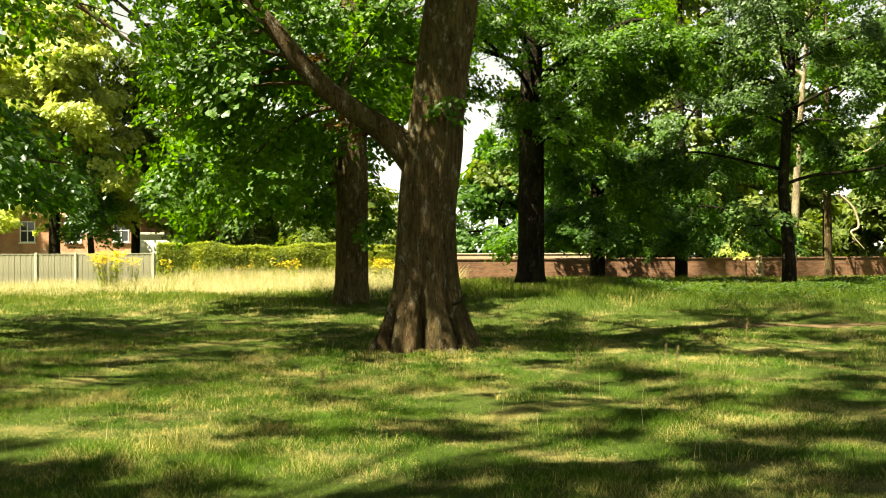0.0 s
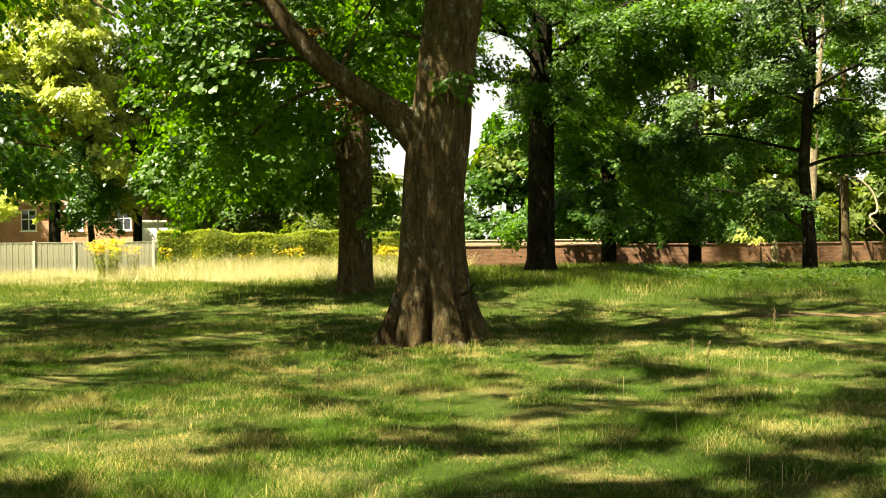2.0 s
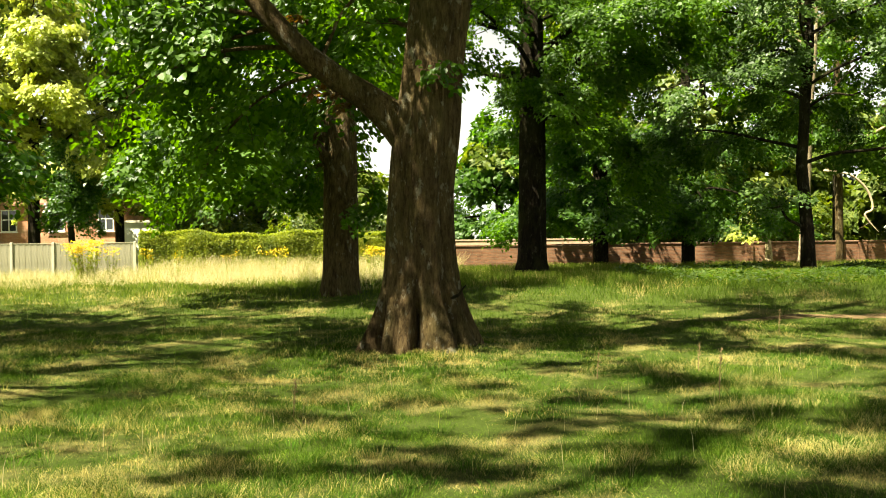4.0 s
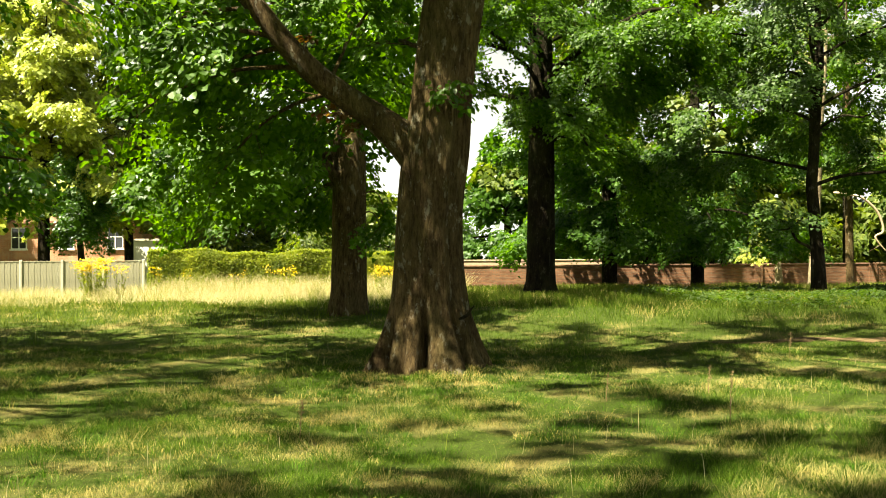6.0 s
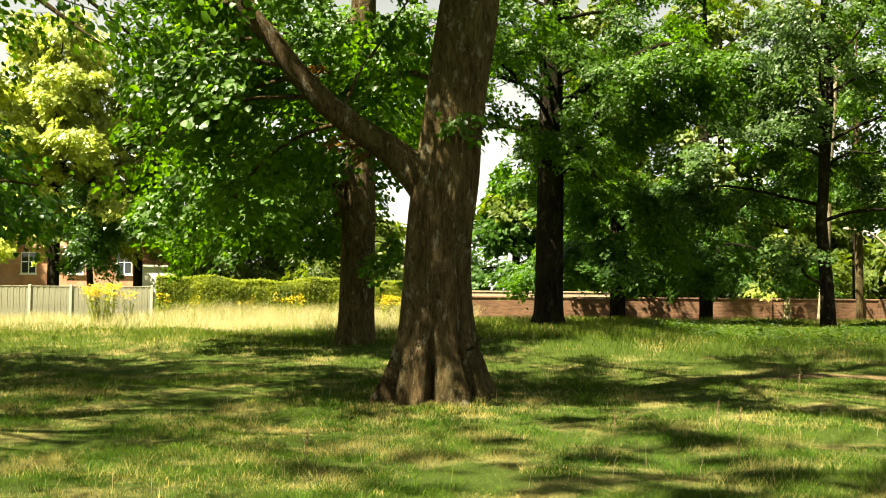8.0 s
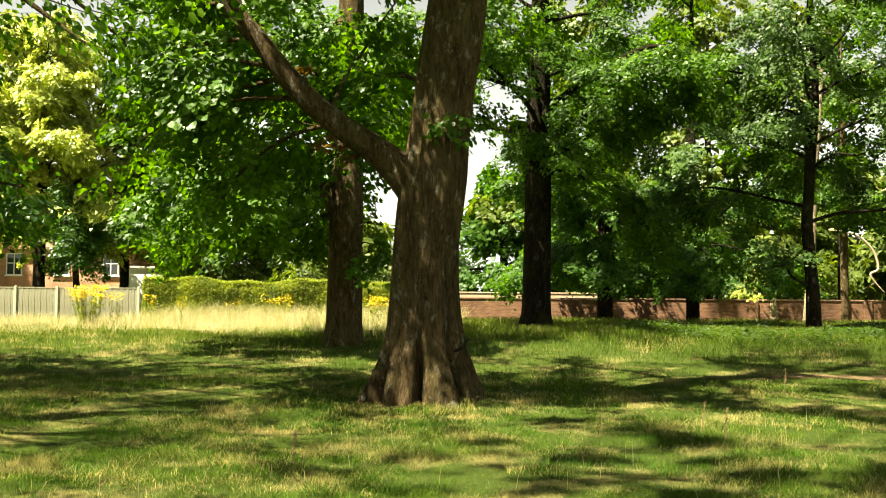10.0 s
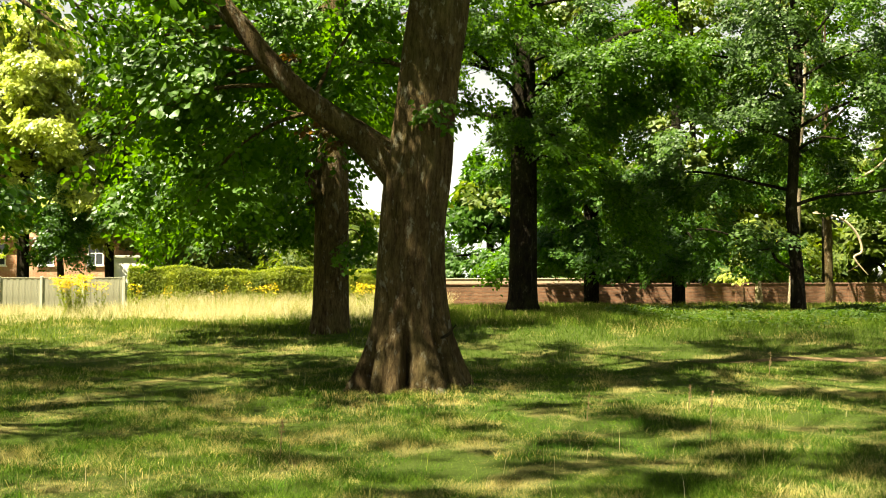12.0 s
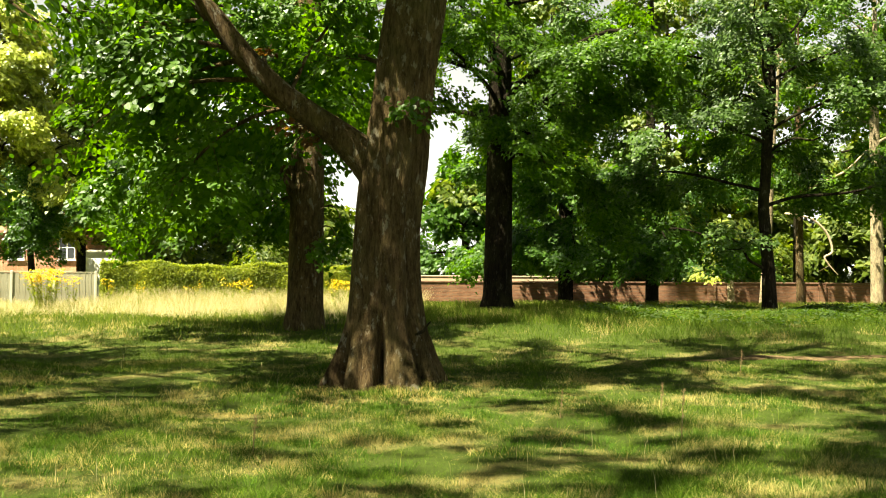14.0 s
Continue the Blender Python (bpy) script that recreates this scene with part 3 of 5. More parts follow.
        window = (p[:, 0] > -2.05) & (p[:, 0] < -1.3) & (p[:, 2] < 3.9)
        return ~(stem | low | gap | bare | window) & left_edge(p) & np.where(p[:, 2] < 7.0, airy(p, 3.2, 0.90, 51), np.where(p[:, 0] < -3.0, airy(p, 3.6, 0.52, 42, GAPS), airy(p, 4.5, 0.82, 41, GAPS)))
    t = tree("lime_tree", (-0.94, 15.6, 0.02), "huge old lime tree, fluted brown bark, one sweeping limb", 11, trunk, limbs, BARK_OLD, LEAF_LIME,
                0.105, 60, 0.42, 0.40, True, "layers of round green leaves lit from above", keep, 0.5, "", flutes, 128, 0.30, 90, 0.30, wide=0.98, fixed=1)
    part("stub", tube(spline([(0.50, -0.42, 0.90), (0.63, -0.48, 0.96), (0.69, -0.50, 1.05), (0.75, -0.50, 1.12)], 9), np.linspace(0.035, 0.008, 9), 7), BARK_SHADED, t, "dark broken twig stub", smooth=True)
    # withered sprigs under the limb, and shoots that sprout from the bark
    rng = np.random.default_rng(12)
    for nm, mat, lab, spots, cnt, sz in (
            ("withered_sprig", LEAF_RUST, "hanging sprig of withered rust-brown leaves", ((-1.50, -0.25, 4.30), (-1.75, -0.1, 4.45), (-2.1, 0.1, 5.65), (-1.3, -0.1, 4.15)), 46, 0.085),
            ("bark_shoot", LEAF_LIME, "", ((0.36, -0.62, 4.62), (0.52, -0.58, 4.72), (0.15, -0.60, 4.52), (-0.75, -0.45, 4.75), (0.65, -0.45, 4.4)), 30, 0.10)):
        for c in spots:
            part(nm, spray_leaves(rng, np.array([c]), np.array([(0, -0.3, -0.5)]), cnt, 0.17, sz, 0.6, 0.2, True, 0.8), mat, t, lab, "stuff")


def simple_tree(name, x, y, label, seed, h, r, crown_from, reach, count, bark, leaf, size, per, every, spread, keep=None, lean=(0, 0), extra=(), group="",
                low=-0.45, high=0.7, flat=0.35, crown_label="", flare=1.35, seg=18, thick=0.09, taper_top=0.45, trunk=None, six=False, bare=True, dead=None):
    rng = np.random.default_rng(seed)
    z0 = gz(x, y) - 0.1
    lx, ly = lean
    trunk = trunk or [(0, 0, -0.15, r * flare), (0, 0, 0.35, r * (1 + (flare - 1) * 0.35)), (lx * 0.1, ly * 0.1, 1.2, r), (lx * 0.3, ly * 0.3, h * 0.25, r * 0.92),
             (lx * 0.6 + rng.normal(0, 0.08), ly * 0.6, h * 0.5, r * 0.72), (lx * 0.85, ly * 0.85, h * 0.75, r * 0.4), (lx, ly, h, 0.03)]
    ph = rng.random() * 6

    def shape(ang, s):
        return 1 + 0.05 * np.cos(5 * ang + ph) + 0.03 * np.cos(8 * ang + 2 * ph + 4 * s) + max(0, 1 - s / 0.1) * 0.10 * np.cos(6 * ang + ph)
    limbs = [np.array(e) for e in extra] + ring_limbs(rng, trunk, crown_from, h * 0.94, count, reach, low, high, thick, taper_top)
    return tree(name, (x, y, z0), label, seed + 100, trunk, limbs, bark, leaf, size, per, every, spread, six, crown_label, keep, 0.4, group, shape, seg, 0.30, 30, flat, fixed=len(extra) if bare else 0, dead=dead)


def left_edge(p):
    """The two old limes' boughs end here on their left: low boughs sooner than high ones."""
    e = (p[:, 2] - 1.8) / p[:, 1]
    return (p[:, 0] > np.interp(e, [0.02, 0.05, 0.075, 0.12, 0.2], [-0.335, -0.352, -0.385, -0.405, -0.40]) * p[:, 1]) | (e > 0.36)


def airy(p, fine, share, seed, gaps=()):
    """Gaps through a crown along the sun's way: keeps about that share of the sprays, in clumps."""
    gx, gy = p[:, 0] - SUN_TO.x / SUN_TO.z * p[:, 2], p[:, 1] - SUN_TO.y / SUN_TO.z * p[:, 2]
    ok = lumps(gx, gy, fine, seed) < share
    ragged = 0.65 + 0.9 * lumps(gx, gy, 5.0, 91)
    for cx, cy, rx, ry in gaps:
        ok &= ((gx - cx) / rx) ** 2 + ((gy - cy) / ry) ** 2 > ragged
    return ok


# ground spots (x, y, radii) where gaps cut in the crowns let sun patches fall
GAPS = ((-2.6, 8.4, 0.67, 0.9), (-3.3, 10.1, 0.42, 0.5), (-2.7, 10.8, 0.41, 0.49), (-1.4, 8.3, 0.8, 0.8), (-2.8, 14.7, 0.39, 1.16), (-2.1, 12.8, 0.33, 0.51), (-1.5, 10.3, 0.19, 0.3), (-0.2, 11.2, 0.3, 0.79), (0.0, 9.2, 0.58, 1.0), (0.8, 11.7, 0.37, 0.85), (0.5, 8.3, 0.41, 0.47), (1.9, 10.7, 0.35, 1.71), (1.2, 9.2, 0.24, 0.77), (3.0, 8.4, 0.7, 0.6), (4.4, 13.6, 0.46, 1.28), (3.5, 10.5, 0.42, 0.61), (1.4, 6.6, 0.8, 0.6), (-0.9, 5.9, 1.3, 0.9), (-3.0, 6.2, 1.0, 0.6), (6.2, 17.2, 1.4, 1.22), (1.45, 16.85, 0.32, 0.4), (0.7, 16.3, 0.2, 0.35), (-0.25, 15.55, 0.35, 0.35), (1.2, 27.5, 1.8, 3.0), (-3.4, 21.4, 1.2, 1.2))


def outside(*boxes):
    """Keeps the sprays that lie in none of the boxes (x0, x1, y0, y1, z0, z1)."""
    def keep(p):
        ok = np.ones(len(p), bool)
        for x0, x1, y0, y1, z0, z1 in boxes:
            ok &= ~((p[:, 0] > x0) & (p[:, 0] < x1) & (p[:, 1] > y0) & (p[:, 1] < y1) & (p[:, 2] > z0) & (p[:, 2] < z1))
        return ok
    return keep


great_tree()

# the second old tree, whose crown hangs low to the left
simple_tree(
    "lime_tree", -3.85, 26.0, "tall old lime tree, straight brown trunk, low hanging boughs", 21, 19, 0.49, 4.2, 6.4, 20, BARK_OLD, LEAF_LIME, 0.160, 80, 0.40, 0.44,
    lambda p: outside((-3.45, 3, 20, 34, 3.75, 6.0), (-2.55, 3, 20, 34, 2.0, 3.75), (-4.6, -3.0, 20, 26.2, 0, 5.4), (-30, 30, 0, 60, 0, 2.5))(p) & left_edge(p) & airy(p, 2.4, 0.92, 52) & ((p[:, 2] < 9.5) | airy(p, 3.0, 0.6, 53, GAPS)), (0.1, 0),
    [[(-0.1, 0, 3.2, 0.16), (-0.6, -0.2, 4.3, 0.13), (-1.5, -0.5, 4.9, 0.11), (-2.8, -0.9, 5.0, 0.08), (-4.3, -1.2, 4.3, 0.05), (-5.6, -1.4, 3.1, 0.02)],
     [(0, 0, 4.6, 0.12), (-1.0, -0.9, 5.2, 0.1), (-2.5, -2.0, 5.2, 0.07), (-4.0, -2.9, 4.3, 0.04), (-5.4, -3.4, 3.0, 0.02)],
     [(0, 0, 4.2, 0.12), (-1.2, 0.7, 4.8, 0.1), (-3.0, 1.2, 4.6, 0.07), (-4.8, 1.5, 3.7, 0.04), (-6.2, 1.7, 2.8, 0.02)],
     [(0, 0, 3.8, 0.1), (-0.9, -1.2, 4.3, 0.08), (-1.6, -2.6, 4.0, 0.05), (-2.2, -3.8, 3.2, 0.02)],
     [(0, 0, 4.4, 0.09), (-0.8, -0.6, 4.6, 0.07), (-1.6, -1.2, 4.0, 0.05), (-2.2, -1.8, 3.1, 0.02)],
     [(0, 0, 6.3, 0.09), (0.3, -1.2, 7.0, 0.07), (0.2, -2.6, 7.0, 0.05), (-0.2, -3.6, 6.2, 0.02)], [(0, 0, 7.8, 0.09), (-0.3, -1.2, 8.6, 0.07), (0.2, -2.6, 8.5, 0.05), (0.5, -3.6, 7.6, 0.02)],
     [(0, 0, 4.0, 0.09), (-0.7, 1.0, 4.3, 0.07), (-1.4, 1.8, 3.8, 0.05), (-1.9, 2.4, 2.9, 0.02)],
     [(0.3, -0.2, 3.3, 0.03), (0.7, -0.5, 3.5, 0.022), (1.0, -0.9, 3.3, 0.015), (1.2, -1.2, 2.7, 0.008)], [(0.3, -0.3, 2.6, 0.03), (0.6, -0.8, 2.9, 0.022), (0.9, -1.3, 2.8, 0.015), (1.1, -1.6, 2.4, 0.008)],
     [(0, 0, 3.5, 0.08), (-0.6, 0.5, 3.8, 0.06), (-1.2, 0.9, 3.4, 0.04), (-1.7, 1.2, 2.7, 0.02)]])

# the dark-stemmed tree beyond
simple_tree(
    "lime_tree", 1.97, 34.0, "tall tree with a black shaded trunk and bright green crown", 31, 21, 0.52, 6.2, 7.2, 23, BARK_SHADED, LEAF_LIME, 0.138, 118, 0.38, 0.46,
    lambda p: outside((-1.2, 1.1, 22, 44, 6.1, 9.4), (1.0, 2.9, 20, 34.2, 0, 5.5), (1.35, 2.55, 26, 33.6, 7.6, 9.9), (-30, 40, 0, 60, 0, 2.7))(p) & airy(p, 1.9, 0.90, 47) & ((p[:, 2] < 11) | airy(p, 2.2, 0.42, 57)), (0.25, 0),
    [[(0, 0, 6.0, 0.12), (0.3, -1.2, 6.6, 0.10), (0.9, -2.8, 6.2, 0.07), (1.3, -4.2, 5.0, 0.03)],
     [(0, 0, 5.8, 0.12), (-0.4, -1.4, 6.5, 0.10), (-0.7, -3.0, 6.9, 0.07), (-0.8, -4.4, 6.6, 0.03)],
     [(0, 0, 5.4, 0.12), (1.0, 0.6, 6.0, 0.09), (2.6, 0.9, 5.6, 0.06), (4.0, 1.0, 4.2, 0.03), (4.8, 1.0, 3.0, 0.015)],
     [(0, 0, 6.2, 0.15), (1.0, -1.0, 7.2, 0.12), (2.6, -2.2, 8.2, 0.09), (4.2, -3.2, 9.0, 0.06), (5.6, -3.8, 9.0, 0.02)],
     [(0, 0, 9.6, 0.10), (-1.0, -1.2, 10.6, 0.08), (-2.0, -2.2, 11.2, 0.05), (-3.0, -3.0, 11.0, 0.02)], [(0, 0, 10.8, 0.10), (-1.2, 0.4, 11.8, 0.08), (-2.6, 0.6, 12.4, 0.05), (-4.0, 0.6, 12.2, 0.02)],
     [(0, 0, 9.2, 0.10), (-0.6, -1.6, 10.0, 0.08), (-1.0, -3.2, 10.2, 0.05), (-1.2, -4.4, 9.6, 0.02)],
     [(0, 0, 8.8, 0.12), (-1.2, -0.8, 9.8, 0.09), (-2.6, -1.4, 10.2, 0.06), (-3.8, -1.8, 9.8, 0.02)],
     [(0, 0, 7.6, 0.15), (1.0, -1.4, 8.4, 0.12), (2.2, -3.0, 9.0, 0.09), (3.6, -4.4, 9.3, 0.06), (5.0, -5.2, 8.6, 0.02)]], flare=1.55, taper_top=0.3)

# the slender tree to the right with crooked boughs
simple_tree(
    "slender_tree", 10.9, 31.0, "slender tree with a thin crooked trunk and wide airy crown", 41, 17, 0.27, 3.6, 6.4, 24, BARK_SHADED, LEAF_OAK, 0.126, 140, 0.40, 0.46,
    lambda p: airy(p, 1.5, 0.80, 48) & ((p[:, 2] < 10.5) | airy(p, 1.9, 0.55, 63)) & outside((10.2, 11.5, 26, 31.2, 0, 7.6), (-30, 40, 0, 60, 0, 3.0), (6.5, 10.5, 22, 31, 4.2, 7.0), (11.2, 18, 20, 40, 3, 4.5))(p), (0.15, 0),
    [[(-0.05, 0, 6.9, 0.13), (-0.3, -0.1, 7.5, 0.11), (-0.9, -0.3, 8.1, 0.09), (-1.8, -0.5, 8.5, 0.06), (-3.0, -0.7, 8.7, 0.03)],
     [(0, 0, 1.5, 0.07), (-0.3, -0.1, 1.75, 0.055), (-0.8, -0.3, 2.0, 0.045), (-1.1, -0.4, 2.5, 0.035), (-1.7, -0.5, 2.8, 0.012)],
     [(-0.1, 0, 2.9, 0.05), (-0.6, -0.5, 2.75, 0.04), (-1.2, -0.9, 2.35, 0.03), (-1.7, -1.1, 2.3, 0.012)],
     [(0, 0, 7.4, 0.07), (-0.5, -0.6, 7.2, 0.055), (-1.3, -1.0, 7.35, 0.04), (-2.4, -1.2, 6.9, 0.015)],
     [(0, 0, 5.6, 0.05), (0.6, -0.5, 6.0, 0.04), (1.2, -0.9, 5.9, 0.03), (1.9, -1.2, 6.4, 0.012)],
     [(0, 0, 6.1, 0.05), (-1.0, -0.4, 6.35, 0.04), (-2.2, -0.7, 6.3, 0.03), (-3.4, -0.9, 6.25, 0.012)]], flare=1.2, seg=14, thick=0.06,
    trunk=[(0, 0, -0.2, 0.30), (0, 0, 0.4, 0.25), (-0.03, 0, 1.6, 0.21), (-0.13, 0, 2.9, 0.19), (-0.19, 0, 3.85, 0.18), (-0.11, 0, 4.8, 0.17), (-0.07, 0, 5.7, 0.17),
           (0.04, 0, 6.9, 0.165), (0.11, 0, 8.0, 0.145), (0.06, 0, 9.3, 0.13), (0.0, 0, 11, 0.11), (0.1, 0, 16.5, 0.03)])

# the row before the wall
ROW_GAPS = ((17.6, 49.4, 7.0, 3.2), (24.0, 59.5, 5.0, 3.5), (13.0, 43.5, 2.0, 1.2))
BLEACHED = [[(0, 0, 5.2, 0.08), (-1.2, -2.5, 5.35, 0.065), (-2.4, -4.4, 5.2, 0.04), (-1.77, -4.5, 5.1, 0.045), (-1.09, -4.5, 4.93, 0.055), (-0.42, -4.5, 4.31, 0.06), (-0.14, -4.5, 3.64, 0.055),
             (-0.14, -4.5, 3.25, 0.06), (-0.47, -4.5, 3.08, 0.05), (-0.42, -4.5, 2.86, 0.045), (-0.25, -4.5, 2.63, 0.035), (0.17, -4.5, 2.16, 0.012)],
            [(-0.25, -4.5, 2.63, 0.03), (-0.55, -4.5, 2.45, 0.022), (-0.87, -4.5, 2.3, 0.01)],
            [(0, 0, 6.6, 0.09), (0.5, -1.6, 7.0, 0.075), (1.5, -2.4, 7.6, 0.06), (2.4, -2.8, 8.6, 0.03)]]
SKIRT = []
for k in range(10):
    c, v = math.cos(0.3 + k * 0.628), math.sin(0.3 + k * 0.628)
    q = 1 + 0.18 * math.sin(5 * k)
    SKIRT.append([(0, 0, 3.7, 0.06), (1.4 * c, 1.4 * v, 4.0, 0.05), (3.0 * c * q, 3.0 * v * q, 3.5, 0.035), (4.4 * c * q, 4.4 * v * q, 2.55, 0.012)])
for x, y, r, h, seed, leaf, bark, size in ((5.9, 44.6, 0.36, 19, 51, LEAF_DEEP, BARK_SHADED, 0.20), (10.0, 44.4, 0.31, 18, 52, LEAF_DEEP, BARK_SHADED, 0.20),
                                           (19.4, 50.5, 0.21, 17, 53, LEAF_LIME, BARK_OLD, 0.22), (22.2, 47.5, 0.33, 19, 54, LEAF_LIME, BARK_SUNLIT, 0.22),
                                           (20.6, 54.0, 0.22, 18, 55, LEAF_DEEP, BARK_SHADED, 0.24)):
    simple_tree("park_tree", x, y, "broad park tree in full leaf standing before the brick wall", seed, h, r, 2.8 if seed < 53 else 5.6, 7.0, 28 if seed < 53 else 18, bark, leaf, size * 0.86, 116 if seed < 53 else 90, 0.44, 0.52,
                                         lambda p, low=2.3 if seed < 53 else 2.7, k=seed, x=x, y=y: (p[:, 2] > low) & ((p[:, 2] < 8) | airy(p, 2.2, 0.46, 58)) & outside((15.5, 20.6, 44, 47.6, 0, 5.8))(p) & (airy(p, 1.8, 0.95 if k < 53 else 0.88, k, ROW_GAPS) | (np.hypot(p[:, 0] - x, p[:, 1] - y) < 1.4)), group="trees before the wall", flare=1.15, seg=12, extra=BLEACHED if seed == 53 else SKIRT if seed < 53 else (), taper_top=0.3 if seed < 53 else 0.6, dead=DEAD_WOOD if seed == 53 else None)
simple_tree("young_tree", 15.2, 49.0, "young tree with pale stem and yellow-green leaves", 61, 4.2, 0.20, 1.7, 1.9, 12, BARK_SUNLIT, LEAF_GOLD, 0.15, 20, 0.35, 0.3, lambda p: (p[:, 2] > 2.0) & ((p[:, 0] < 15.0) | (p[:, 2] > 2.9)),
                              flare=1.1, seg=10, thick=0.03)
simple_tree("slender_tree", 16.15, 47.0, "slim pale stem lit by the sun behind the crooked tree", 62, 16, 0.22, 7.0, 4.2, 12, BARK_SUNLIT, LEAF_LIME, 0.20, 26, 0.6, 0.5, lambda p: airy(p, 1.8, 0.7, 62, ROW_GAPS) & outside((15.3, 17.8, 40, 47.2, 0, 13))(p), (1.0, 0), flare=1.1, seg=10)

# trees at the edges, partly outside the view, which throw the dappled shade
simple_tree("lime_tree", -13.3, 17.2, "shady lime tree with boughs hanging over the meadow", 71, 14, 0.40, 3.4, 5.6, 22, BARK_OLD, LEAF_DEEP, 0.150, 33, 0.48, 0.42,
                             lambda p: (p[:, 0] < -(0.486 + 0.012 * np.sin(2.1 * p[:, 2]) + 0.85 * np.maximum((p[:, 2] - 1.8) / p[:, 1] - 0.11, 0)) * p[:, 1]) & (p[:, 2] > 2.9) | (p[:, 2] - 1.8 > 0.37 * p[:, 1]) & airy(p, 6.0, 0.62, 77, GAPS), six=True,
                             extra=[[(0, 0, 3.6, 0.1), (1.7, -0.3, 4.3, 0.08), (3.2, -0.5, 4.1, 0.05), (4.7, -0.6, 3.1, 0.015)], [(0, 0, 4.2, 0.1), (1.6, 0.8, 4.8, 0.08), (3.0, 1.2, 4.5, 0.05), (4.3, 1.4, 3.4, 0.015)],
                                    [(0, 0, 4.6, 0.1), (1.6, -1.2, 5.3, 0.08), (3.2, -2.0, 5.0, 0.05), (4.6, -2.6, 3.8, 0.015)], [(0, 0, 5.2, 0.1), (1.8, 0.2, 6.2, 0.08), (3.4, 0.3, 6.2, 0.05), (4.8, 0.3, 5.2, 0.015)],
                                    [(0, 0, 5.8, 0.1), (1.6, 1.5, 6.8, 0.08), (2.9, 2.6, 6.6, 0.05), (4.0, 3.4, 5.4, 0.015)],
                                    # high boughs above the view, added to shade the meadow on the left
                                    [(0, 0, 7.2, 0.12), (2.6, -1.0, 9.2, 0.09), (5.0, -1.6, 9.9, 0.06), (7.2, -2.0, 9.6, 0.02)], [(0, 0, 7.8, 0.12), (2.4, 0.6, 9.8, 0.09), (4.6, 0.6, 10.4, 0.06), (6.6, 0.4, 10.2, 0.02)],
                                    [(0, 0, 6.8, 0.12), (2.2, -2.2, 8.6, 0.09), (4.2, -3.8, 9.2, 0.06), (6.0, -5.0, 8.9, 0.02)]], bare=False)
simple_tree("lime_tree", -11.5, 9.5, "lime tree whose leafy twigs hang into view", 72, 16, 0.45, 4.6, 7.0, 18, BARK_OLD, LEAF_LIME, 0.112, 23, 0.55, 0.42,
                                  lambda p: ((p[:, 0] < -0.60 * p[:, 1]) & (p[:, 2] > 3.2)) | ((p[:, 2] > 2.0 + (0.25 + 0.03 * np.sin(3 * p[:, 0])) * p[:, 1]) & ((p[:, 2] < 6.5) | airy(p, 5.0, 0.80, 45, GAPS))),
                                  extra=[[(0, 0, 5.2, 0.12), (3.0, 0.3, 6.2, 0.08), (5.4, 0.6, 5.7, 0.05), (7.0, 0.7, 4.7, 0.015)], [(0, 0, 5.8, 0.12), (2.6, 1.6, 6.9, 0.08), (4.8, 3.0, 6.6, 0.05), (6.2, 3.9, 5.6, 0.015)],
                                         [(0, 0, 6.6, 0.12), (3.0, -0.3, 7.4, 0.08), (5.6, 0.2, 7.0, 0.05), (7.4, 1.2, 6.0, 0.015)]], six=True, bare=False)
# wholly out of view: added so that its crown shades the near grass
simple_tree("lime_tree", -9.2, -3.0, "unseen lime tree overhead, added for its dappled shade", 73, 19, 0.26, 9.5, 7.6, 16, BARK_OLD, LEAF_LIME, 0.22, 26, 0.55, 0.30,
                               lambda p: (p[:, 2] > 1.8 + 0.40 * np.maximum(p[:, 1] + 2, 0) + 1.5) & (p[:, 2] > 7) & (p[:, 1] + 0.37 * p[:, 2] > 3.6) & airy(p, 6.5, 0.53, 43, GAPS), (0.6, 1.2),
                               [[(0.4, 0.6, 10, 0.08), (4.5, 4.8, 11.4, 0.06), (7.5, 4.8, 12.2, 0.045), (10.3, 4.5, 12.2, 0.02)], [(0.4, 0.7, 10.6, 0.08), (5.0, 3.2, 12.0, 0.055), (8.0, 2.4, 12.6, 0.06), (10.2, 2.0, 12.4, 0.02)],
                                [(0.4, 0.7, 11.2, 0.08), (4.6, 6.4, 12.2, 0.055), (7.2, 7.2, 12.8, 0.06), (9.4, 7.0, 12.8, 0.02)],
                                [(0.4, 0.8, 11.6, 0.08), (3.4, 4.4, 12.4, 0.055), (5.6, 7.6, 12.8, 0.04), (7.2, 9.8, 12.6, 0.02)], [(0.4, 0.8, 12.0, 0.08), (4.6, 4.6, 13.0, 0.055), (8.2, 7.6, 13.4, 0.04), (11.0, 9.4, 13.0, 0.02)],
                                [(0.4, 0.8, 12.4, 0.08), (2.4, 5.2, 13.2, 0.055), (3.6, 8.6, 13.4, 0.04), (4.6, 11.4, 13.0, 0.02)], [(0.4, 0.8, 12.8, 0.08), (5.4, 3.6, 13.6, 0.055), (9.6, 5.6, 14.0, 0.04), (12.8, 6.8, 13.6, 0.02)],
                                [(0.4, 0.8, 13.2, 0.08), (3.8, 6.0, 14.2, 0.055), (6.6, 10.0, 14.4, 0.04), (8.8, 12.6, 14.0, 0.02)]])
simple_tree("park_tree", 20.5, 29.5, "broad oak with blue-green leaves at the meadow edge", 74, 18, 0.4, 5.0, 7.2, 24, BARK_SHADED, LEAF_OAK, 0.19, 60, 0.48, 0.48,
                              lambda p: outside((-30, 60, 0, 90, 0, 3.4))(p) & airy(p, 1.7, 0.84, 49))

